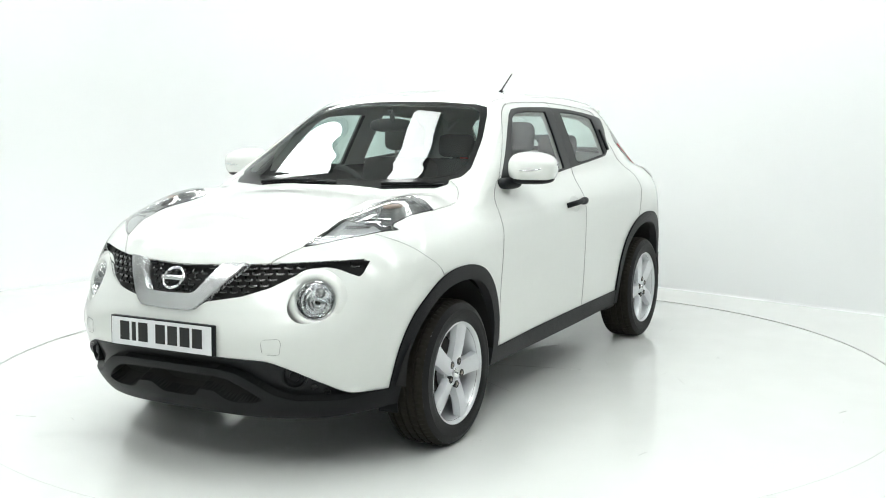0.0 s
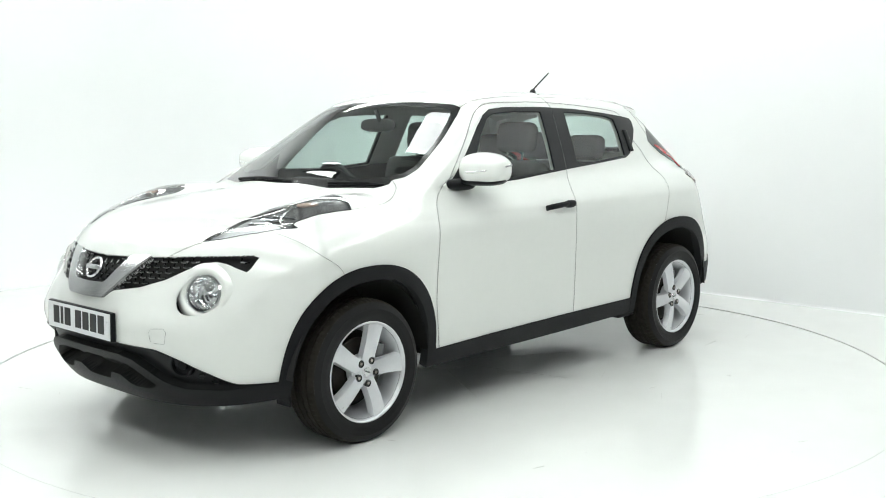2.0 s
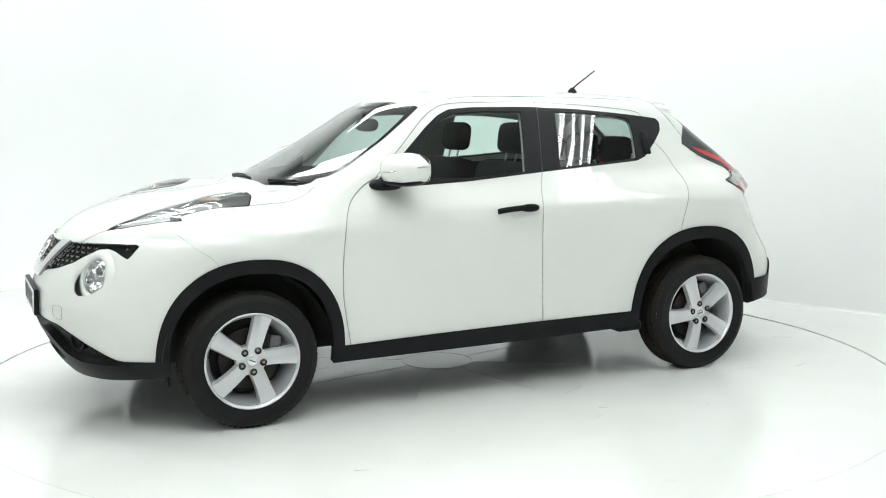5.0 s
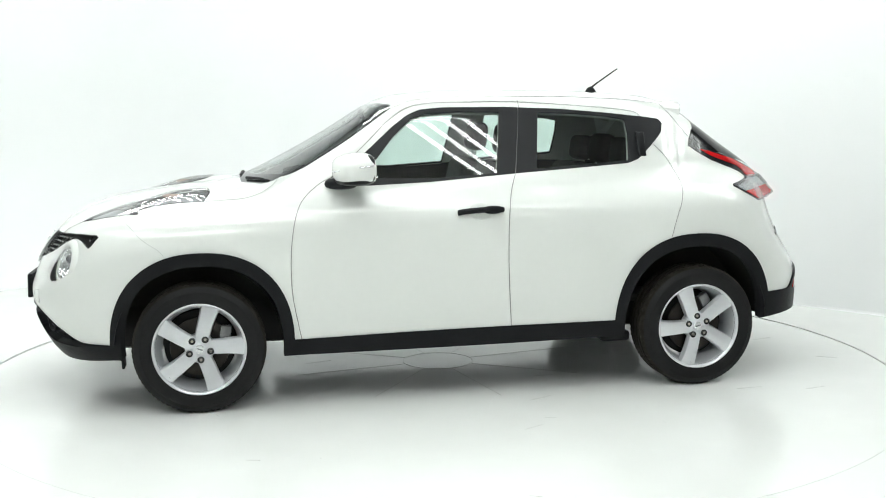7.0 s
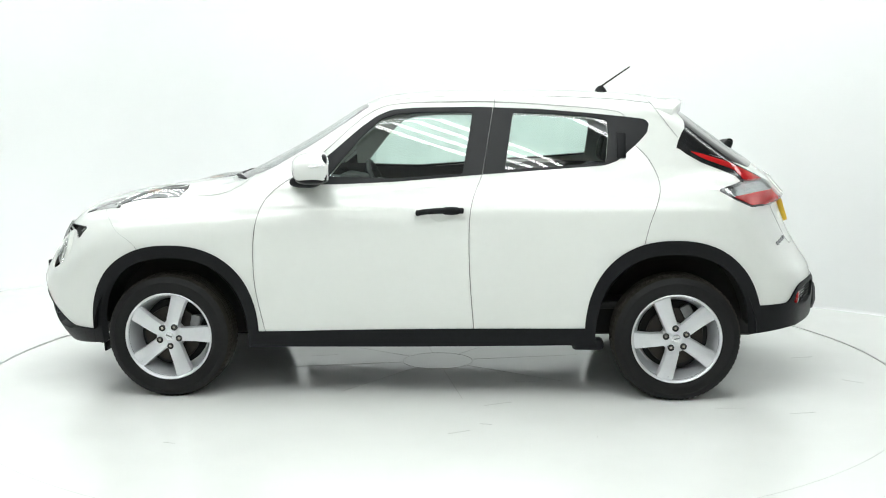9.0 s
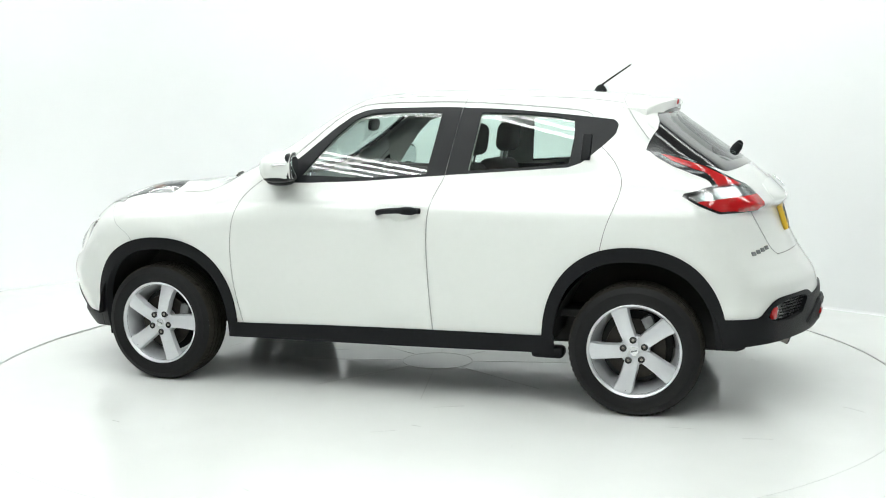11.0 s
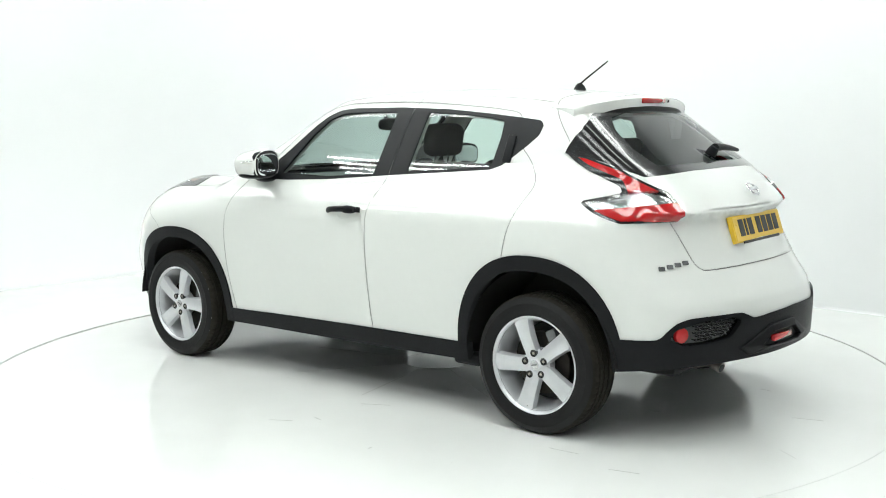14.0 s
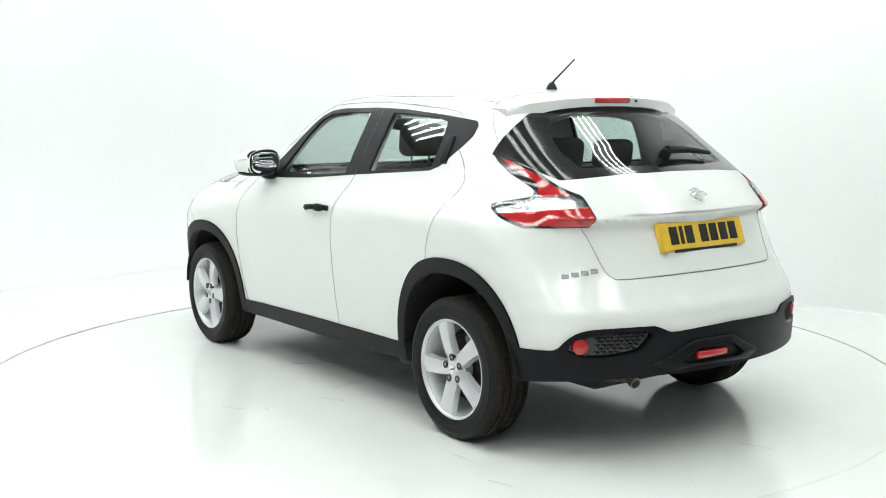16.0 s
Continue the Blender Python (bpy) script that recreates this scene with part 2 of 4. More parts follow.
FRONT = spline(0.10, -1.86, 0.17, -1.95, 0.30, -2.07, 0.45, -2.135, 0.55, -2.155, 0.66, -2.13, 0.76, -2.085, 0.85, -2.03, 0.93, -1.95, 1.0, -1.80, 1.1, -1.5)
REAR = spline(0.10, 1.78, 0.17, 1.88, 0.27, 2.02, 0.36, 2.045, 0.52, 2.052, 0.60, 2.035, 0.68, 1.985, 0.76, 1.935, 0.85, 1.893, 0.93, 1.862, 1.05, 1.82, 1.13, 1.75, 1.3, 1.55)
HOOD = spline(-2.2, 0.80, -2.05, 0.865, -1.95, 0.925, -1.80, 0.972, -1.6, 1.012, -1.3, 1.048, -1.0, 1.075, -0.6, 1.10, 0.0, 1.12, 0.8, 1.15, 1.3, 1.17, 1.6, 1.13, 1.8, 1.06, 2.1, 0.9)
SIDE = spline(0.10, 0.765, 0.22, 0.80, 0.34, 0.822, 0.45, 0.835, 0.62, 0.848, 0.80, 0.856, 0.93, 0.852, 1.02, 0.83, 1.10, 0.79, 1.2, 0.73)
PLAN = spline(-2.2, -0.10, -1.8, -0.035, -1.5, 0.0, -1.0, 0.002, -0.5, -0.004, 0.2, 0.0, 0.9, 0.0, 1.5, -0.012, 1.8, -0.05, 2.1, -0.10)
ROOF = spline(-0.9, 1.36, -0.6, 1.437, -0.4, 1.487, -0.2, 1.522, 0.09, 1.541, 0.56, 1.539, 0.88, 1.528, 1.13, 1.508, 1.4, 1.478, 1.6, 1.45)
SCREEN = spline(1.0, -1.23, 1.08, -1.085, 1.17, -0.905, 1.30, -0.665, 1.464, -0.40, 1.6, -0.20)
GLASS = spline(0.95, 1.92, 1.128, 1.735, 1.264, 1.54, 1.405, 1.345, 1.6, 1.09)
TAPER = spline(-1.2, 0.0, -0.3, 0.0, 0.5, 0.0, 0.9, -0.008, 1.3, -0.06, 1.8, -0.16)


def skin(x, y, z):
    """Below nought inside the car's skin, above it outside, about in metres."""
    y = np.abs(y)
    bulge = 0.022 * np.exp(-((x + 1.30) / 0.42) ** 2 - ((z - 0.80) / 0.24) ** 2) + 0.030 * np.exp(-((x - 1.25) / 0.42) ** 2 - ((z - 0.86) / 0.22) ** 2)
    side = (y - SIDE(z) - PLAN(x) - bulge) * 0.97
    up = np.clip((z - 0.52) / 0.26, 0, 1)
    up = up * up * (3 - 2 * up)
    front = (FRONT(z) + up * 0.57 * y**2.14 + (1 - up) * 0.9 * y**3.6 - x) * 0.85
    rear = (x - REAR(z) + 0.47 * y**2.2) * 0.9
    crest = 0.062 * np.exp(-((y - 0.62) / 0.12) ** 2) * np.exp(-((x + 1.35) / 0.34) ** 2)
    top = (z - HOOD(x) + 0.055 * (y / 0.6) ** 2 - crest) * 0.95
    low = smax(smax(side, top, 0.13), smax(front, rear, 0.02), 0.10)
    low = smax(low, 0.15 - z, 0.04)
    cab_side = (y - 0.752 - TAPER(x) + 0.40 * (z - 1.08) + 0.12 * (z - 1.08) ** 2) * 0.93
    screen = (SCREEN(z) + 0.40 * y**2.1 - x) * 0.55
    back = (x - GLASS(z) + 0.42 * y**2.2) * 0.6
    roof = (z - ROOF(x) + 0.055 * (y / 0.6) ** 2) * 0.98
    cab = smax(smax(cab_side, roof, 0.09), smax(screen, back, 0.02), 0.05)
    cab = smax(cab, 0.97 - z, 0.02)
    return smin(low, cab, 0.05)


def slope(P):
    e = 1e-4
    g = np.stack([skin(*(P + e * d).T) - skin(*(P - e * d).T) for d in np.eye(3)], 1)
    return g / np.maximum(np.linalg.norm(g, axis=1, keepdims=True), 1e-9)


def cast(o, d, far=1.6):
    """The last place along each ray at which it leaves the skin."""
    a, b, found = np.zeros(len(o)), np.full(len(o), far), np.zeros(len(o), bool)
    for s in np.linspace(far, 0.05, 80):
        inside = (skin(*(o + s * d).T) < 0) & ~found
        a[inside], found[inside] = s, True
        b[~found] = s
    for _ in range(16):
        m = (a + b) / 2
        inside = skin(*(o + m[:, None] * d).T) < 0
        a, b = np.where(inside, m, a), np.where(inside, b, m)
    return o + a[:, None] * d


def skin_grid(fan=64, mid=300, rise=150):
    """Half of the skin as a grid of rays from a spine along the car."""
    az = np.linspace(0, np.pi / 2, fan + 1)
    xs = np.concatenate([np.full(fan, -1.5), np.linspace(-1.5, 1.5, mid + 1), np.full(fan, 1.5)])
    aa = np.concatenate([az[:-1], np.full(mid + 1, np.pi / 2), np.pi - az[:-1][::-1]])
    ph = np.radians(np.linspace(-50, 90, rise + 1))
    X, A = np.repeat(xs, rise + 1), np.repeat(aa, rise + 1)
    H = np.tile(ph, len(xs))
    o = np.stack([X, 0 * X, 0 * X + 0.72], 1)
    d = np.stack([-np.cos(A) * np.cos(H), -np.sin(A) * np.cos(H), np.sin(H)], 1)
    d[np.abs(d) < 1e-12] = 0
    V = cast(o, d)
    n, r = len(xs), rise + 1
    polys = [(i * r + j, (i + 1) * r + j, (i + 1) * r + j + 1, i * r + j + 1) for i in range(n - 1) for j in range(rise)]
    return V, polys

# ---------------------------------------------------------------- cutting the skin into panels
class Sheet:
    """Half of the skin as polygons with a tag each."""

    def __init__(self):
        V, polys = skin_grid()
        self.V = V
        self.P = polys
        self.T = ["body"] * len(polys)

    def cut(self, field, tag, only=None):
        """Splits the polygons along field = 0; those below it take the tag."""
        f = field(*self.V.T)
        neg = (f < 0).tolist()
        newV, made, base = [], {}, len(self.V)
        P, T = [], []
        fl = f.tolist()

        def mid(a, b):
            key = (a, b) if a < b else (b, a)
            if key not in made:
                t = fl[key[0]] / (fl[key[0]] - fl[key[1]])
                t = min(max(t, 0.001), 0.999)
                made[key] = base + len(newV)
                newV.append(self.V[key[0]] * (1 - t) + self.V[key[1]] * t)
            return made[key]

        for poly, tg in zip(self.P, self.T):
            c = 0
            for i in poly:
                c += neg[i]
            if c == 0 or (only and tg not in only):
                P.append(poly), T.append(tg)
            elif c == len(poly):
                P.append(poly), T.append(tag)
            else:
                ins, out = [], []
                for k, i in enumerate(poly):
                    j = poly[(k + 1) % len(poly)]
                    (ins if neg[i] else out).append(i)
                    if neg[i] != neg[j]:
                        m = mid(i, j)
                        ins.append(m), out.append(m)
                if len(ins) > 2:
                    P.append(tuple(ins)), T.append(tag)
                if len(out) > 2:
                    P.append(tuple(out)), T.append(tg)
        if newV:
            self.V = np.vstack([self.V, np.array(newV)])
        self.P, self.T = P, T

    def pieces(self, tag):
        """Gives each connected piece of a tag a number of its own: tag.0, tag.1 ..., the largest first."""
        idx = [k for k, t in enumerate(self.T) if t == tag]
        root = list(range(len(self.V)))

        def find(i):
            while root[i] != i:
                root[i] = root[root[i]]
                i = root[i]
            return i
        for k in idx:
            p = self.P[k]
            r = find(p[0])
            for i in p[1:]:
                root[find(i)] = r
        count = {}
        for k in idx:
            r = find(self.P[k][0])
            count.setdefault(r, []).append(k)
        mids = []
        for n, ks in enumerate(sorted(count.values(), key=len, reverse=True)):
            for k in ks:
                self.T[k] = tag + "." + str(n)
            mids.append((np.mean([self.V[self.P[k][0]] for k in ks], 0), len(ks)))
        return mids

    def rename(self, at, tag, prefix="body."):
        """Gives the piece nearest to a place the tag."""
        best, hit = 1e9, None
        for k, t in enumerate(self.T):
            if t.startswith(prefix):
                v = self.V[self.P[k][0]]
                d = abs(v[0] - at[0]) + abs(v[1] - at[1]) + abs(v[2] - at[2])
                if d < best:
                    best, hit = d, t
        self.T = [tag if t == hit else t for t in self.T]

    def take(self, tag, side=-1, shift=0.0, skirt=0.0, where=None):
        """Vertices, polygons and normals of one tag: side -1 as built, 1 mirrored, 0 both halves; skirt: its edges turned in by so much."""
        tags = (tag,) if isinstance(tag, str) else tag
        polys = [p for p, t in zip(self.P, self.T) if t in tags]
        if where:
            ok = where(*self.V.T)
            polys = [p for p in polys if all(ok[i] for i in p)]
        used = sorted({i for p in polys for i in p})
        at = {i: k for k, i in enumerate(used)}
        V = self.V[used].copy()
        N = slope(V)
        mid_line = np.abs(V[:, 1]) < 1e-6
        N[mid_line, 1] = 0
        V += N * shift
        F = [tuple(at[i] for i in p) for p in polys]
        if skirt:
            edges = {}
            for f in F:
                for k, i in enumerate(f):
                    j = f[(k + 1) % len(f)]
                    if (j, i) in edges:
                        del edges[(j, i)]
                    else:
                        edges[(i, j)] = 1
            edges = [e for e in edges if not (mid_line[e[0]] and mid_line[e[1]])]
            n0, down, V2, N2 = len(V), {}, [], []
            for i, j in edges:
                for q in (i, j):
                    if q not in down:
                        down[q] = n0 + len(V2)
                        V2 += [V[q], V[q] - N[q] * skirt]
                        N2 += [N[q], N[q]]
                F.append((j, i, down[i] + 1, down[j] + 1))
            if V2:
                V, N = np.vstack([V, V2]), np.vstack([N, N2])
        W, M = V * [1, -1, 1], N * [1, -1, 1]
        G = [f[::-1] for f in F]
        if side == -1:
            return V, F, N
        if side == 1:
            return W, G, M
        n = len(V)
        both_f = F + [tuple(i + n for i in g) for g in G]
        return np.vstack([V, W]), both_f, np.vstack([N, M])


def poly_field(pts, a, b, round_=0.0):
    """Signed distance to an outline in two of the three axes, below nought inside."""
    q = np.array(pts, float)

    def f(*xyz):
        u, v = xyz[a], np.abs(xyz[b]) if b == 1 else xyz[b]
        if a == 1:
            u = np.abs(u)
        d = np.full(len(u), 1e9)
        s = np.zeros(len(u), bool)
        for i in range(len(q)):
            (x0, y0), (x1, y1) = q[i - 1], q[i]
            ex, ey = x1 - x0, y1 - y0
            t = np.clip(((u - x0) * ex + (v - y0) * ey) / (ex * ex + ey * ey), 0, 1)
            d = np.minimum(d, np.hypot(u - x0 - t * ex, v - y0 - t * ey))
            c = ((y0 > v) != (y1 > v)) & (u < (x1 - x0) * (v - y0) / (y1 - y0 + 1e-12) + x0)
            s ^= c
        return np.where(s, -d, d) - round_
    return f


def line_field(pts, a, b):
    """Signed distance to an open line of places in two axes: the sign tells the side."""
    q = np.array(pts, float)

    def f(*xyz):
        u = np.abs(xyz[a]) if a == 1 else xyz[a]
        v = np.abs(xyz[b]) if b == 1 else xyz[b]
        d, sg = np.full(len(u), 1e9), np.ones(len(u))
        for i in range(1, len(q)):
            (x0, y0), (x1, y1) = q[i - 1], q[i]
            ex, ey = x1 - x0, y1 - y0
            t = np.clip(((u - x0) * ex + (v - y0) * ey) / (ex * ex + ey * ey), 0, 1)
            e = np.hypot(u - x0 - t * ex, v - y0 - t * ey)
            near = e < d
            d = np.where(near, e, d)
            sg = np.where(near, np.where(ex * (v - y0) - ey * (u - x0) > 0, 1.0, -1.0), sg)
        return d * sg
    return f


def groove(sheet, pts, a, b, zone, only, half=0.0019):
    """Cuts a narrow joint along a line into the panels of one tag."""
    f = line_field(pts, a, b)
    sheet.cut(lambda x, y, z: np.maximum.reduce([f(x, y, z) - half, -0.024 - f(x, y, z), zone(x, y, z)]), "band", (only,))
    sheet.cut(lambda x, y, z: np.maximum(-half - f(x, y, z), zone(x, y, z)), "gap", ("band",))
    sheet.T = [only if t == "band" else t for t in sheet.T]


def curve(pts, n=8):
    """A smooth line through a few places."""
    p = [pts[0]] + list(pts) + [pts[-1]]
    out = []
    for i in range(1, len(p) - 2):
        for k in range(n):
            t = k / n
            out.append(tuple(0.5 * (2 * p[i][c] + (p[i + 1][c] - p[i - 1][c]) * t + (2 * p[i - 1][c] - 5 * p[i][c] + 4 * p[i + 1][c] - p[i + 2][c]) * t * t
                                    + (3 * p[i][c] - p[i - 1][c] - 3 * p[i + 1][c] + p[i + 2][c]) * t**3) for c in range(2)))
    return out + [tuple(pts[-1])]


def both(*fs):
    return lambda x, y, z: np.maximum.reduce([f(x, y, z) for f in fs])


def arch(cx, cz, ra, rb):
    return lambda x, y, z: np.maximum(((np.abs((x - cx) / ra) ** 2.3 + np.abs((z - cz) / rb) ** 2.3) ** (1 / 2.3) - 1) * ra, 0.45 - np.abs(y))


WHEELS = (-1.304, 1.226)
HUB = 0.315

car = new("car")
tagged(car, "white compact crossover car with black plastic cladding on the platform", "car")
S = Sheet()
wide = lambda x, y, z: 0.40 - np.abs(y)
ahead = lambda x, y, z: x + 1.55
behind = lambda x, y, z: 1.20 - x

# wheel openings, cladding, underside
BELLY = spline(-2.2, 0.225, -1.9, 0.235, -1.68, 0.255, -0.9, 0.248, 0.78, 0.266, 1.55, 0.32, 1.8, 0.35, 2.1, 0.365)
S.cut(lambda x, y, z: z - BELLY(x), "none")
for k, w in enumerate(WHEELS):
    c = (-1.285, 1.213)[k]
    S.cut(arch(c, HUB - 0.01, 0.380, (0.402, 0.422)[k]), "none", ("body",))
    S.cut(arch(c, HUB - 0.01, 0.432, (0.464, 0.488)[k]), "arch_" + "fr"[k], ("body",))
CHIN = spline(0.0, 0.507, 0.238, 0.487, 0.44, 0.478, 0.53, 0.442, 0.61, 0.386, 0.694, 0.328, 0.77, 0.326, 0.9, 0.33)
S.cut(both(lambda x, y, z: z - CHIN(np.abs(y)), lambda x, y, z: x + 1.45), "chin", ("body",))
TAIL = spline(0.0, 0.545, 0.2, 0.539, 0.33, 0.532, 0.42, 0.561, 0.63, 0.557, 0.70, 0.541, 0.737, 0.505, 0.757, 0.474, 0.806, 0.468, 0.9, 0.45)
S.cut(both(lambda x, y, z: z - TAIL(np.abs(y)), lambda x, y, z: 1.45 - x), "skirt", ("body",))
SILL = spline(-1.0, 0.325, -0.85, 0.326, -0.3, 0.338, 0.2, 0.346, 0.85, 0.350)
S.cut(both(lambda x, y, z: z - SILL(x), lambda x, y, z: np.abs(x) - 1.3), "sill", ("body",))
LIP = [(-0.1, 0.440), (0.24, 0.440), (0.33, 0.425), (0.39, 0.388), (0.45, 0.340), (0.52, 0.315), (0.66, 0.310), (1.0, 0.40), (1.0, 0.0), (-0.1, 0.0)]
S.cut(poly_field(LIP, 1, 2), "lip", ("chin",))
S.cut(poly_field([(-0.1, 0.410), (0.22, 0.408), (0.29, 0.398), (0.345, 0.365), (0.405, 0.318), (0.36, 0.300), (0.27, 0.298), (0.235, 0.308), (0.195, 0.340), (0.125, 0.342), (0.085, 0.304), (-0.1, 0.298)], 1, 2), "intake", ("lip",))
S.cut(poly_field([(0.60, 0.542), (0.45, 0.547), (0.415, 0.528), (0.47, 0.464), (0.58, 0.446), (0.68, 0.446), (0.728, 0.470), (0.712, 0.515)], 1, 2), "rear_mesh", ("skirt",))

# windows
DLO = [(-0.691, 1.062), (-0.60, 1.128), (-0.491, 1.213), (-0.339, 1.345), (-0.26, 1.402), (-0.19, 1.430), (-0.08, 1.440), (0.246, 1.442), (0.55, 1.430), (0.801, 1.408), (0.999, 1.387),
       (1.085, 1.376), (1.106, 1.355), (1.095, 1.308), (1.05, 1.262), (0.992, 1.212), (0.94, 1.170), (0.88, 1.150), (0.60, 1.130), (0.320, 1.111), (-0.158, 1.074), (-0.45, 1.062)]
S.cut(both(poly_field(DLO, 0, 2), wide), "surround", ("body",))
PANE_F = [(-0.50, 1.100), (-0.44, 1.175), (-0.337, 1.298), (-0.24, 1.385), (-0.16, 1.412), (0.0, 1.420), (0.222, 1.418), (0.205, 1.30), (0.175, 1.112), (-0.16, 1.090)]
PANE_R = [(0.425, 1.416), (0.62, 1.408), (0.80, 1.392), (0.895, 1.374), (0.90, 1.30), (0.885, 1.165), (0.60, 1.143), (0.385, 1.130)]
S.cut(poly_field(PANE_F, 0, 2), "pane_f", ("surround",))
S.cut(poly_field(PANE_R, 0, 2), "pane_r", ("surround",))
groove(S, [(0.335, 1.5), (0.272, 1.10)], 0, 2, wide, "surround")
WS = [(-0.1, 1.475), (0.25, 1.470), (0.46, 1.455), (0.515, 1.440), (0.545, 1.40), (0.60, 1.29), (0.655, 1.15), (0.645, 1.115), (0.58, 1.096), (0.37, 1.083), (-0.1, 1.078)]
S.cut(both(poly_field(WS, 1, 2), lambda x, y, z: x + 0.1), "ws_edge", ("body",))
S.cut(both(poly_field([(-1.105, -0.1), (-1.085, 0.35), (-0.99, 0.575), (-0.93, 0.615), (-0.89, 0.60), (-0.97, 0.42), (-1.05, -0.1)], 0, 1), lambda x, y, z: 0.98 - z), "ws_edge", ("body",))
WSI = [(-0.1, 1.462), (0.25, 1.457), (0.45, 1.440), (0.495, 1.42), (0.525, 1.38), (0.575, 1.29), (0.625, 1.16), (0.612, 1.130), (0.55, 1.114), (0.36, 1.105), (-0.1, 1.10)]
S.cut(poly_field(WSI, 1, 2), "windscreen", ("ws_edge",))
RG = [(-0.1, 1.442), (0.246, 1.440), (0.39, 1.425), (0.477, 1.397), (0.56, 1.35), (0.597, 1.312), (0.622, 1.265), (0.640, 1.228), (0.628, 1.208), (0.612, 1.163), (0.577, 1.131), (0.291, 1.149), (-0.1, 1.155)]
S.cut(both(poly_field(RG, 1, 2), behind), "rg_edge", ("body",))
S.cut(poly_field([(-0.1, 1.415), (0.25, 1.41), (0.38, 1.385), (0.44, 1.33), (0.47, 1.24), (0.45, 1.175), (-0.1, 1.182)], 1, 2), "rear_glass", ("rg_edge",))

# tail lamps, headlamps, grille
TL = [(1.245, 1.234), (1.354, 1.213), (1.504, 1.166), (1.645, 1.095), (1.70, 1.068), (1.80, 1.04), (1.80, 0.945), (1.59, 0.945), (1.50, 0.985), (1.415, 1.033), (1.50, 1.052), (1.553, 1.066), (1.529, 1.094), (1.45, 1.125), (1.366, 1.157), (1.29, 1.20)]
S.cut(both(poly_field(TL, 0, 2), lambda x, y, z: 0.537 - np.abs(y)), "tail_rim", ("body", "rg_edge"))
tl_in = both(poly_field(TL, 0, 2, -0.009), lambda x, y, z: 0.545 - np.abs(y))
S.cut(tl_in, "tail_low", ("tail_rim",))
S.cut(lambda x, y, z: 1.008 + 0.10 * (x - 1.6) - z, "tail_clear", ("tail_low",))
S.cut(lambda x, y, z: 1.070 + 0.02 * (x - 1.6) - z, "tail_red", ("tail_clear",))
ARM = spline(1.2, 1.245, 1.29, 1.20, 1.366, 1.157, 1.45, 1.125, 1.529, 1.094, 1.58, 1.04, 1.8, 0.98)
S.cut(lambda x, y, z: z - ARM(x) - 0.024, "tail_rim", ("tail_red",))
HL = [(-1.868, 0.462), (-1.80, 0.545), (-1.70, 0.645), (-1.565, 0.742), (-1.575, 0.700), (-1.50, 0.708), (-1.265, 0.728), (-1.235, 0.665), (-1.245, 0.58), (-1.29, 0.515), (-1.368, 0.478), (-1.48, 0.478), (-1.60, 0.497), (-1.74, 0.500)]
lamp_zone = lambda x, y, z: 0.80 - z
S.cut(both(poly_field(HL, 0, 1), lamp_zone), "lamp_rim", ("body",))
S.cut(poly_field(HL, 0, 1, -0.0045), "lamp_glass", ("lamp_rim",))
GR = [(-0.1, 0.818), (0.208, 0.826), (0.386, 0.834), (0.543, 0.842), (0.715, 0.848), (0.704, 0.780), (0.670, 0.792), (0.625, 0.812), (0.58, 0.820), (0.54, 0.812), (0.486, 0.786), (0.417, 0.745), (0.322, 0.713), (0.178, 0.689), (0.135, 0.656), (-0.1, 0.648)]
S.cut(both(poly_field(GR, 1, 2), ahead), "grille", ("body",))
S.cut(poly_field([(-0.1, 0.648), (0.125, 0.655), (0.150, 0.668), (0.178, 0.695), (0.305, 0.834), (0.205, 0.830), (0.128, 0.725), (0.112, 0.714), (-0.1, 0.708)], 1, 2), "chevron", ("grille",))
LAMP_Y, LAMP_Z, LAMP_R = 0.580, 0.703, 0.086
S.cut(both(lambda x, y, z: np.hypot(np.abs(y) - LAMP_Y, z - LAMP_Z) - LAMP_R, ahead), "none", ("body",))

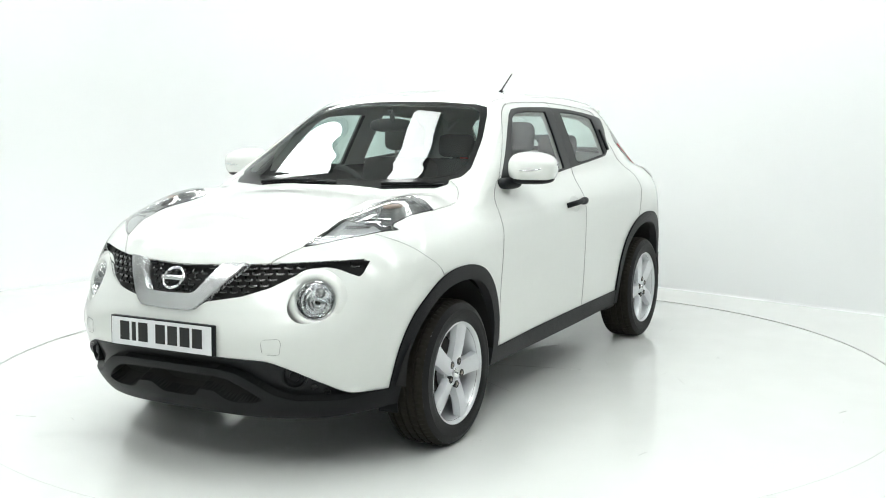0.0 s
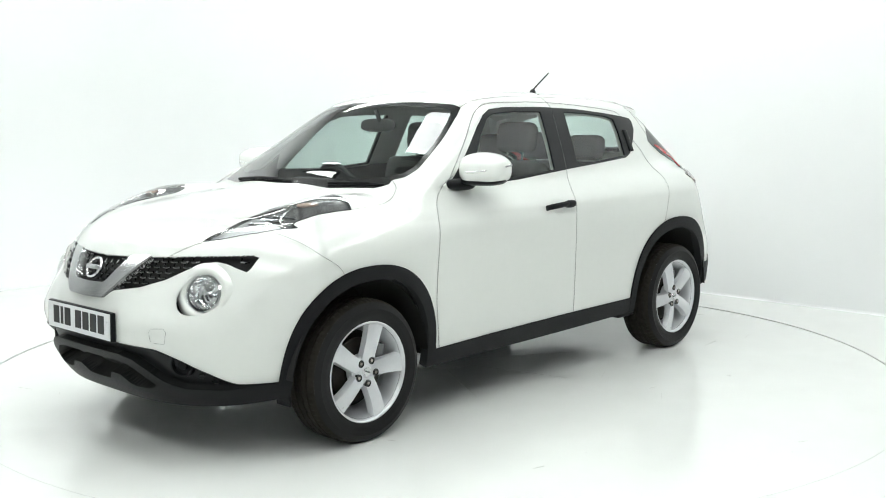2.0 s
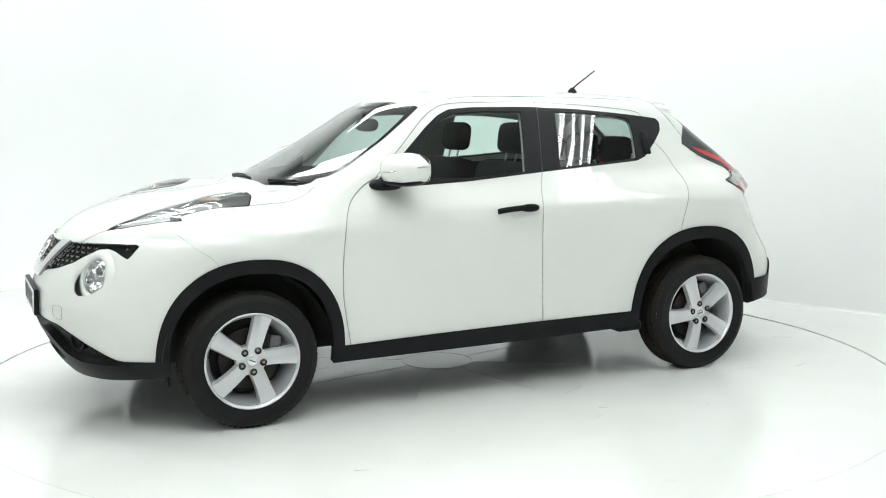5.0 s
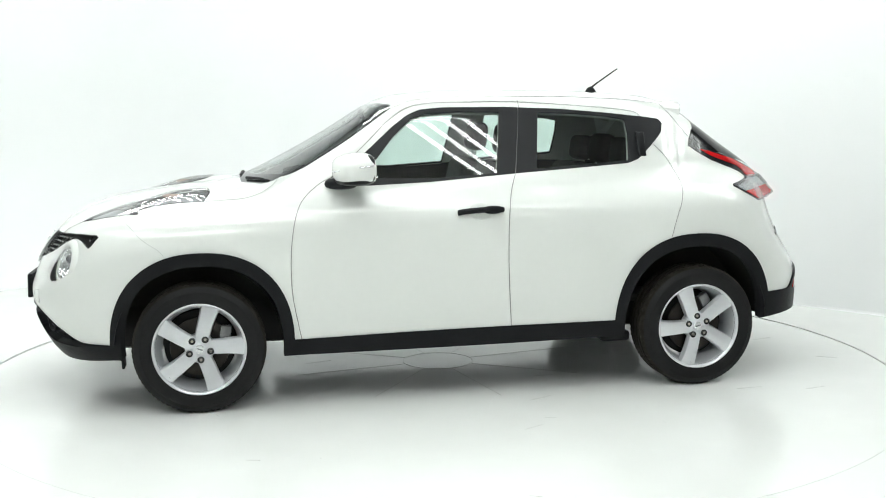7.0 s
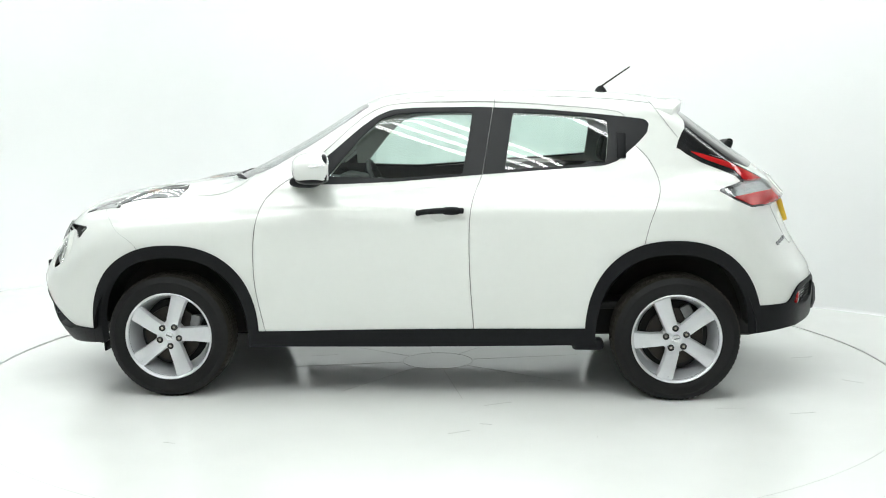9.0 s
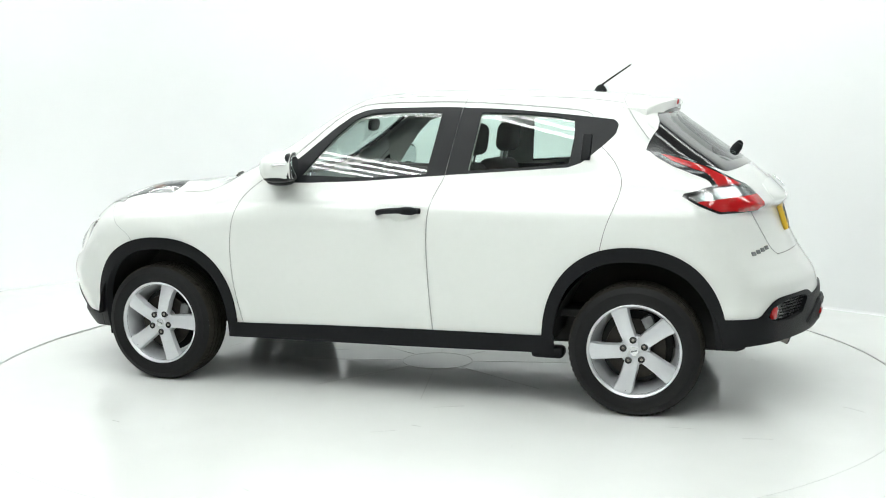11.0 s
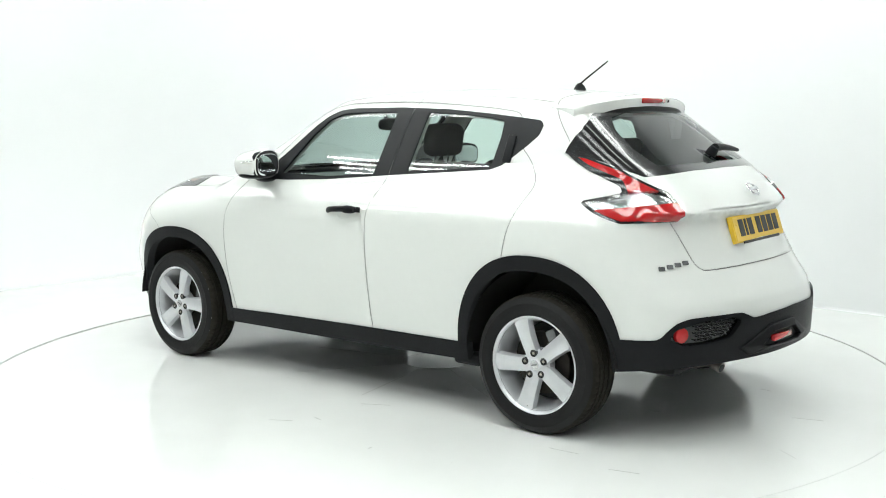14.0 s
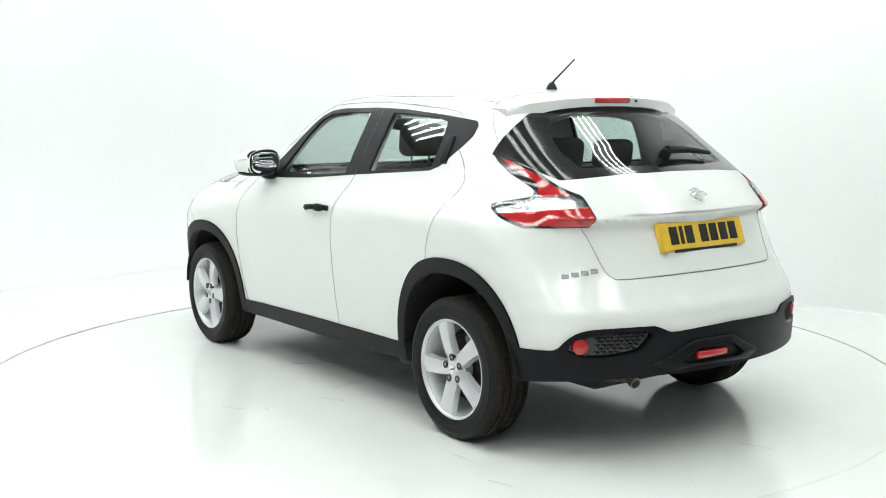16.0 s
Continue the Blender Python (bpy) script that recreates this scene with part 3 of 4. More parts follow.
# joints between the panels
for pts, a, b, zone, *half in (
        (curve([(-0.64, 1.110), (-0.726, 1.067), (-0.816, 0.973), (-0.857, 0.809), (-0.862, 0.58), (-0.83, 0.38), (-0.812, 0.30)]), 0, 2, wide),
        (curve([(0.272, 1.105), (0.224, 0.972), (0.210, 0.808), (0.215, 0.583), (0.232, 0.33)]), 0, 2, wide),
        (curve([(1.03, 1.25), (1.103, 1.17), (1.142, 1.05), (1.083, 0.866), (1.05, 0.72)]), 0, 2, wide),
        (curve([(-0.66, 1.10), (-0.50, 1.243), (-0.36, 1.372), (-0.26, 1.435), (-0.16, 1.460), (0.05, 1.467), (0.329, 1.466), (0.689, 1.443), (0.93, 1.418), (0.985, 1.39)]), 0, 2, wide),
        ([(0.332, 1.47), (0.330, 1.43)], 0, 2, wide),
        (curve([(-1.96, 0.386), (-1.865, 0.466)]), 0, 1, lambda x, y, z: 0.82 - z),
        (curve([(-1.275, 0.726), (-1.15, 0.722), (-1.04, 0.712), (-0.985, 0.695), (-0.93, 0.66), (-0.90, 0.60)]), 0, 1, lambda x, y, z: 0.92 - z),
        (curve([(0.60, 1.00), (0.560, 0.92), (0.540, 0.85), (0.523, 0.775), (0.502, 0.747), (0.466, 0.739), (0.172, 0.746), (-0.1, 0.746)]), 1, 2, lambda x, y, z: 1.55 - x),
        (curve([(-1.66, 0.93), (-1.60, 0.885), (-1.549, 0.836), (-1.474, 0.784), (-1.44, 0.74)]), 0, 2, wide, 0.0006),
        (curve([(-0.34, 0.512), (0.0, 0.505), (0.6, 0.51), (1.10, 0.515)]), 0, 1, lambda x, y, z: 1.35 - z, 0.0016),
        ([(0.440, 0.562), (0.500, 0.565), (0.512, 0.555), (0.502, 0.502), (0.444, 0.505), (0.440, 0.562)], 1, 2, lambda x, y, z: np.maximum(x + 1.9, y), 0.0007),
        (curve([(1.07, 1.56), (1.115, 1.47), (1.19, 1.36), (1.26, 1.27)]), 0, 2, lambda x, y, z: 1.28 - z)):
    groove(S, pts, a, b, zone, "body", *half)
S.cut(both(poly_field([(-0.1, 1.080), (0.25, 1.076), (0.37, 1.062), (0.405, 1.03), (0.415, 0.990), (-0.1, 0.990)], 1, 2), lambda x, y, z: 1.5 - x), "garnish", ("body",))
S.pieces("body")
for at, tag in (((-0.4, -0.85, 0.7), "front_door"), ((0.6, -0.85, 0.7), "rear_door"), ((-1.45, -0.1, 1.03), "hood"), ((1.87, -0.1, 0.85), "hatch")):
    S.rename(at, tag)
shell = tuple(sorted({t for t in S.T if t.startswith("body.")}))


def panel(name, tag, material, side=0, shift=0.0, skirt=0.012, parent=None, label="", where=None):
    V, F, N = S.take(tag, side, shift, skirt, where)
    return mesh_ob(name, V, F, material, parent or car, label, normals=N)


body = panel("body", shell, M_PAINT)
hood = panel("hood", "hood", M_PAINT)
hatch = panel("hatch", "hatch", M_PAINT)
panel("tailgate_garnish", "garnish", M_PAINT, 0, 0.007, 0.010, hatch)
panel("panel_joints", "gap", M_JOINT, 0, -0.005, -0.006)
for s in (-1, 1):
    panel("front_wheel_arch", "arch_f", M_CLAD, s, 0.010, 0.045, label="matt black plastic wheel arch trim")
    panel("rear_wheel_arch", "arch_r", M_CLAD, s, 0.010, 0.045, label="matt black plastic wheel arch trim")
    panel("sill", "sill", M_CLAD, s, 0.008, 0.03, label="matt black plastic sill")
    for nm, tg in (("front_door", "front_door"), ("rear_door", "rear_door")):
        d = panel(nm, tg, M_PAINT, s)
        p = panel("window_pane", "pane_" + nm[0], M_PANE, s, -0.006, 0, d, "green tinted window glass")
        p.visible_shadow = False
    panel("window_surround", "surround", M_SATIN, s, 0.001, 0.012, label="satin black window frame and pillar")
    panel("tail_lamp_rim", "tail_rim", M_GLOSSY, s, 0.003, 0.02)
    tl = panel("tail_lamp", "tail_red", M_REDLENS, s, 0.007, 0.012, label="red and clear boomerang tail lamp")
    panel("red_lens", "tail_low", M_REDLENS, s, 0.010, 0.014, tl)
    panel("reflector", "tail_clear", M_LAMPBACK, s, -0.006, 0.002, tl, "silver reflector")
    panel("clear_lens", "tail_clear", M_LENS, s, 0.011, 0.016, tl).visible_shadow = False
    hl = panel("headlamp", "lamp_rim", M_GLOSSY, s, 0.0, 0.02, label="slim clear headlamp on the wing")
    panel("lens", "lamp_glass", M_LENS, s, 0.004, 0.0, hl, "clear lens").visible_shadow = False
    panel("lamp_bowl", "lamp_glass", M_BOWL, s, -0.013, 0.0, hl, "dark grey lamp bowl", where=lambda x, y, z: x > -1.63)
    panel("lamp_reflector", "lamp_glass", M_LAMPMID, s, -0.012, 0.0, hl, "silver reflector", where=lambda x, y, z: x < -1.61)
panel("front_lip", "lip", M_CLAD, 0, 0.012, 0.05, label="matt black plastic lower bumper")
panel("front_chin", "chin", M_SATIN, 0, -0.025, -0.03)
panel("air_intake", "intake", M_DARK, 0, -0.07, -0.08)
skirt_ob = panel("rear_skirt", "skirt", M_CLAD, 0, 0.010, 0.05, label="matt black plastic lower bumper")
for s in (-1, 1):
    panel("rear_mesh", "rear_mesh", M_GLOSSY, s, -0.012, -0.02)
panel("windscreen_edge", "ws_edge", M_GLOSSY, 0, 0.0, 0.008)
panel("windscreen", "windscreen", M_SCREEN, 0, 0.0, 0, label="clear laminated windscreen").visible_shadow = False
panel("rear_glass_edge", "rg_edge", M_GLOSSY, 0, 0.001, 0.008)
panel("rear_glass", "rear_glass", M_REARGLASS, 0, 0.001, 0, hatch, "dark tinted rear window").visible_shadow = False
grille = panel("grille", "grille", M_DARK, 0, -0.035, -0.035, label="gloss black mesh grille")
panel("chevron", "chevron", M_SATINCHROME, 0, 0.012, 0.035, grille, "satin chrome V-shaped grille bar")
# lining of the cabin
in_cab = lambda x, y, z: (x > -0.85) & (x < 1.62) & (z > 0.42)
door_tags = shell + ("front_door", "rear_door", "surround", "gap", "hatch", "rg_edge", "hood")
panel("door_lining", door_tags, M_DASH, 0, -0.04, 0, where=lambda x, y, z: in_cab(x, y, z) & (z < 1.13))
panel("headlining", door_tags, M_TRIM, 0, -0.03, 0, where=lambda x, y, z: in_cab(x, y, z) & (z > 1.10) & (x > -0.55) & (x < 1.5))


def on_skin(x, y, z, way, out=0.0):
    """The place on the skin from inside (x, y, z) along way, and the normal there."""
    o, d = np.array([x, y, z], float), np.array(way, float)
    lo, hi = 0.0, 2.6
    for _ in range(2):
        t = np.linspace(lo, hi, 200)
        inside = np.where(skin(*(o + t[:, None] * d).T) < 0)[0]
        k = int(inside[-1]) if len(inside) else 0
        lo, hi = t[k], t[min(k + 1, 199)]
    p = (o + lo * d)[None]
    n = slope(p)
    return Vector(p[0] + n[0] * out), Vector(n[0])


def facing(p, n, up=(0, 0, 1)):
    """A pose at p whose local z looks along n and whose y goes up."""
    n = Vector(n).normalized()
    x = Vector(up).cross(n).normalized()
    y = n.cross(x)
    m = Matrix((x, y, n)).transposed().to_4x4()
    m.translation = p
    return m


# ---------------------------------------------------------------- grille mesh, round lamps, front details
def grille_mesh(lo, hi):
    bm = bmesh.new()
    inside = poly_field(GR, 1, 2, -0.004)
    chev = poly_field([(-0.1, 0.648), (0.150, 0.66), (0.305, 0.834), (0.205, 0.830), (0.112, 0.714), (-0.1, 0.708)], 1, 2)
    rows = 8
    for r in range(rows):
        z = 0.688 + r * 0.0215
        y = -0.72
        while y < 0.72:
            yy, zz = y + (0.022 if r % 2 else 0), z + 0.012 * (abs(y) - 0.4)
            f = inside(np.zeros(1), np.array([yy]), np.array([zz]))[0]
            c = chev(np.zeros(1), np.array([yy]), np.array([zz]))[0]
            if f < -0.006 and c > 0.012 and lo < yy < hi:
                p, n = on_skin(-1.2, yy, zz, (-1, 0, 0), -0.010)
                a, _ = on_skin(-1.2, yy + 0.015, zz + 0.003, (-1, 0, 0), -0.012)
                d, _ = on_skin(-1.2, yy - 0.015, zz + 0.003, (-1, 0, 0), -0.012)
                tube(bm, [d, p, a], 0.0050, 6)
                if r < rows - 1:
                    q, _ = on_skin(-1.2, yy + 0.022, zz + 0.0215, (-1, 0, 0), -0.018)
                    tube(bm, [a, q], 0.003, 4)
            y += 0.044
    tagged(part("grille_net", bm, M_GLOSSY, grille, smooth=50), kind="stuff")


for span in ((-0.8, -0.16), (-0.16, 0.16), (0.16, 0.8)):
    grille_mesh(*span)


def round_lamp(s):
    p, n = on_skin(-1.2, s * LAMP_Y, LAMP_Z, (-1, 0, 0))
    axis = (Vector((-1, s * 0.30, 0.0)) + 1.3 * n).normalized()
    m = facing(p + axis * -0.006, axis) @ pose(0, 0, 0, -90)
    bm = bmesh.new()
    R = LAMP_R
    lathe(bm, [(R + 0.040, 0.022), (R + 0.022, 0.006), (R + 0.008, 0.001), (R - 0.004, 0.006), (R - 0.008, 0.03), (R - 0.008, 0.12)], m, 48)
    lamp = part("round_lamp", bm, M_PAINT, car, "round clear driving lamp in the bumper", 70)
    bm = bmesh.new()
    lathe(bm, [(R - 0.006, 0.012), (R - 0.014, 0.008), (R - 0.018, 0.02)], m, 48)
    part("ring", bm, M_CHROME, lamp, "chrome ring", 60)
    bm = bmesh.new()
    prof = [(0.012 + (R - 0.02 - 0.012) * k / 8, 0.075 - 0.062 * (k / 8) ** 2 + (0.004 if k % 2 else 0)) for k in range(9)]
    rings = lathe(bm, prof, m, 24)
    part("reflector", bm, M_LAMPBRIGHT, lamp, "faceted silver reflector", 5)
    bm = bmesh.new()
    lathe(bm, [(0.0005, -0.004), (0.016, -0.002), (0.030, 0.010), (0.034, 0.04)], m @ pose(-s * 0.018, 0, 0.030) @ pose(0, 0.02, 0), 24)
    part("projector", bm, M_CHROME, lamp, "silver projector cup", 60)
    bm = bmesh.new()
    lathe(bm, [(0.0005, -0.012), (0.012, -0.009), (0.020, 0.0), (0.022, 0.02)], m @ pose(-s * 0.018, 0, 0.030) @ pose(0, 0.012, 0), 20)
    part("bulb_glass", bm, M_LAMPGREY, lamp, "grey lens", 60)
    bm = bmesh.new()
    lathe(bm, [(0.0005, -0.020), (R * 0.5, -0.015), (R * 0.85, -0.002), (R - 0.012, 0.012)], m, 40)
    part("lens", bm, M_LENS, lamp, "clear domed lens", 80).visible_shadow = False
    # blanked fog lamp in the chin
    p, n = on_skin(-1.2, s * 0.535, 0.405, (-1, 0, 0), -0.02)
    m = facing(p, (-0.85, s * 0.45, 0)) @ pose(0, 0, 0, -90)
    bm = bmesh.new()
    lathe(bm, [(0.052, 0.03), (0.050, -0.008), (0.042, -0.010), (0.036, 0.006), (0.022, 0.008), (0.019, -0.004), (0.0005, -0.005)], m, 32)
    part("fog_lamp_blank", bm, M_CLAD, car, "", 50)
    bm = bmesh.new()
    for i in range(3):
        for j in range(3):
            y, z = 0.585 + 0.036 * i + 0.018 * (j % 2), 0.405 - 0.026 * j - 0.022 * i
            if z > CHIN(np.array([y]))[0] - 0.012 or z < 0.33:
                continue
            q, qn = on_skin(-1.2, s * y, z, (-1, 0, 0), -0.022)
            mm = facing(q, qn)
            tube(bm, [mm @ Vector((0.0155 * math.cos(k * math.pi / 3), 0.0125 * math.sin(k * math.pi / 3), 0)) for k in range(7)], 0.0025, 4)
    if len(bm.verts):
        part("chin_mesh", bm, M_GLOSSY, car)
    else:
        bm.free()


for s in (-1, 1):
    round_lamp(s)


# ---------------------------------------------------------------- wheels
def build_wheel():
    """A wheel round the origin; its face looks to -y."""
    w = new("wheel")
    w.parent = car
    tagged(w, "silver five-spoke alloy wheel with black tyre")
    side = [(0.205, -0.082), (0.218, -0.094), (0.223, -0.0985), (0.226, -0.0985), (0.229, -0.1005), (0.252, -0.1050), (0.272, -0.1035), (0.275, -0.1045), (0.278, -0.1030), (0.290, -0.0985), (0.302, -0.0905)]
    bm = bmesh.new()
    lathe(bm, side, Matrix(), 96)
    lathe(bm, [(r, -a) for r, a in side], Matrix(), 96)
    tyre = part("tyre", bm, M_TYRE, w, "black rubber tyre", 28)
    # tread: four grooves round it and a cross cut at every block of the shoulders
    tread = []
    for g in (-0.055, -0.019, 0.019, 0.055):
        tread += [(0.3148, g - 0.0050), (0.3055, g - 0.0034), (0.3055, g + 0.0034), (0.3148, g + 0.0050)]
    edge = [(0.302, -0.0905), (0.3090, -0.0800), (0.3135, -0.0690)]
    prof = edge + tread + [(r, -a) for r, a in reversed(edge)]
    bm = bmesh.new()
    rings = lathe(bm, prof, Matrix(), 216)
    n = len(prof)
    for i in (1, 2, 3, n - 4, n - 3, n - 2):
        for k, v in enumerate(rings[i]):
            if k % 3 == 0:
                v.co -= Vector((v.co.x, 0, v.co.z)).normalized() * 0.0036
    for i in (7, 10, 11, 14):
        for k, v in enumerate(rings[i]):
            if k % 6 == i % 3:
                v.co -= Vector((v.co.x, 0, v.co.z)).normalized() * 0.0045
    part("tread", bm, M_TREAD, tyre, "dusty grooved tread", 20)
    bm = bmesh.new()
    lathe(bm, [(0.2195, -0.088), (0.2215, -0.0965), (0.2175, -0.0985), (0.212, -0.0955), (0.207, -0.086), (0.200, -0.066), (0.188, -0.030), (0.180, 0.010), (0.178, 0.08)], Matrix(), 96)
    part("rim", bm, M_RIM, w, "silver alloy rim", 40)
    for k in range(5):
        bm = bmesh.new()
        a = math.radians(72 * k)
        secs = []
        for r, h, f, th in ((0.018, 0.027, -0.082, 0.036), (0.045, 0.0310, -0.084, 0.036), (0.085, 0.0325, -0.088, 0.034), (0.130, 0.0340, -0.091, 0.034), (0.170, 0.0370, -0.091, 0.034), (0.210, 0.0415, -0.089, 0.030)):
            sk = 0.004 * math.sin(r * 15)
            secs.append([Vector((r, f + dy * th, h * u + sk)) for u, dy in ((-1.14, 1.0), (-1.05, 0.30), (-0.97, 0.03), (-0.40, -0.02), (0.10, 0.00), (0.30, 0.05), (0.97, 0.26), (1.14, 1.0))])
        m = Matrix.Rotation(-a, 4, "Y")
        vs = [[bm.verts.new(m @ p) for p in sec] for sec in secs]
        for p, q in zip(vs, vs[1:]):
            for i in range(len(p) - 1):
                bm.faces.new((p[i], p[i + 1], q[i + 1], q[i]))
            bm.faces.new((p[-1], p[0], q[0], q[-1]))
        part("spoke", bm, M_RIM, w, "", 30)
    bm = bmesh.new()
    lathe(bm, [(0.0005, -0.0865), (0.024, -0.086), (0.0265, -0.083), (0.030, -0.081), (0.034, -0.081), (0.052, -0.074), (0.070, -0.066), (0.072, -0.03)], Matrix(), 40)
    part("hub", bm, M_RIM, w, "silver hub", 35)
    bm = bmesh.new()
    lathe(bm, [(0.0005, -0.0885), (0.021, -0.088), (0.022, -0.085)], Matrix(), 32)
    cap = part("centre_cap", bm, M_SATINCHROME, w, "round centre cap", 40)
    bm = bmesh.new()
    box(bm, pose(0, -0.0892, 0, 0, 24, 0), (0.030, 0.0016, 0.006), 0.0006, 1)
    part("emblem", bm, M_LAMPGREY, cap)
    for k in range(5):
        a = math.radians(72 * k - 15)
        at = pose(0.052 * math.cos(a), 0, 0.052 * math.sin(a))
        # black disc in place of a hole, painted as the shade round the nut
        bm = bmesh.new()
        lathe(bm, [(0.0005, -0.0868), (0.0140, -0.0870), (0.0152, -0.0880), (0.0165, -0.0872), (0.0170, -0.0700)], at, 20)
        hole = part("nut_hole_shade", bm, M_GLOSSY, w, "", 40)
        bm = bmesh.new()
        lathe(bm, [(0.0005, -0.0905), (0.0050, -0.0900), (0.0072, -0.0880), (0.0072, -0.0850)], at, 6)
        part("wheel_nut", bm, M_STEEL, hole, "dull steel nut", 30)
    bm = bmesh.new()
    lathe(bm, [(0.075, -0.030), (0.078, -0.022), (0.140, -0.022), (0.142, -0.012), (0.075, -0.012)], Matrix(), 64)
    part("brake_disc", bm, M_DISCSTEEL, w, "worn steel brake disc", 30)
    bm = bmesh.new()
    box(bm, pose(0.118, -0.012, 0.03, 0, 12, 0), (0.055, 0.06, 0.13), 0.012, 2)
    part("brake_caliper", bm, M_LAMPGREY, w, "dark grey brake caliper", 40)
    bm = bmesh.new()
    lathe(bm, [(0.0005, 0.02), (0.170, 0.02), (0.170, 0.03)], Matrix(), 48)
    part("back_plate", bm, M_DARK, w, "", 40)
    bm = bmesh.new()
    tube(bm, [(-0.150, -0.070, -0.125), (-0.148, -0.088, -0.123)], 0.0035, 8)
    part("valve", bm, M_TYRE, w)
    return w


HUB_Y = 0.765
proto = build_wheel()
first = True
for wx, spin in ((WHEELS[0], -2.0), (WHEELS[1], -39.0)):
    for s in (-1, 1):
        m = pose(wx, s * HUB_Y, HUB - SUNK - 0.004, 0, spin, 0) if s < 0 else pose(wx, s * HUB_Y, HUB - SUNK - 0.004, 0, 0, 180) @ pose(0, 0, 0, 0, spin, 0)
        if first:
            proto.matrix_basis, first = m, False
        else:
            copy_thing(proto, m)

# dark liners inside the arches, and the underside
for k, wx in enumerate(WHEELS):
    for s in (-1, 1):
        bm = bmesh.new()
        prev = None
        for i in range(29):
            a = math.radians(4 + 172 * i / 28)
            p = (wx + 0.395 * math.cos(a), HUB + (0.412, 0.432)[k] * math.sin(a) - 0.01)
            cur = [bm.verts.new((p[0], s * y, p[1])) for y in (0.47, 0.835)] + [bm.verts.new((wx, s * 0.47, HUB))]
            if prev:
                bm.faces.new((prev[0], prev[1], cur[1], cur[0]))
                bm.faces.new((prev[0], cur[0], cur[2], prev[2]))
            prev = cur
        part("arch_liner", bm, M_DARK, car, "", 60)
bm = bmesh.new()
box(bm, pose(-0.05, 0, 0.36), (3.55, 0.96, 0.24), 0.05)
box(bm, pose(0.0, 0, 0.335), (1.60, 1.58, 0.15), 0.04)
part("underbody", bm, M_DARK, car, "dark underside of the car", 40)
bm = bmesh.new()
tube(bm, [(1.2, -0.40, 0.30), (1.7, -0.42, 0.30), (1.86, -0.43, 0.335), (1.915, -0.44, 0.315)], 0.024, 12)
pipe = part("exhaust_pipe", bm, M_STEEL, car, "short steel exhaust pipe", 60)
# the pipe's end is closed: a dark disc stands for the shade inside
bm = bmesh.new()
tube(bm, [(1.910, -0.4391, 0.3168), (1.9165, -0.4403, 0.3144)], 0.019, 12)
part("pipe_bore_shade", bm, M_DARK, pipe, "dark disc standing for the shade inside the pipe")
for s in (-1, 1):
    bm = bmesh.new()
    box(bm, pose(0.80, s * 0.745, 0.258), (0.16, 0.10, 0.055), 0.02)
    part("mud_guard", bm, M_CLAD, car, "", 50)
    bm = bmesh.new()
    box(bm, pose(-1.665, s * 0.73, 0.232, 0, -4, 0), (0.012, 0.09, 0.045), 0.004)
    part("mud_guard", bm, M_CLAD, car, "", 50)


# ---------------------------------------------------------------- mirrors, handles, spoiler, wipers, aerial
def blob(bm, m, a, b, c, p=2.6, n=32, keep=None, cut=None):
    """A rounded box (superellipsoid) of half sizes a, b, c."""
    r = bmesh.ops.create_uvsphere(bm, u_segments=n, v_segments=n // 2, radius=1)
    for v in r["verts"]:
        d = v.co.normalized()
        k = (abs(d.x) ** p + abs(d.y) ** p + abs(d.z) ** p) ** (-1 / p)
        v.co = m @ Vector((d.x * k * a, d.y * k * b, d.z * k * c))
    return r["verts"]


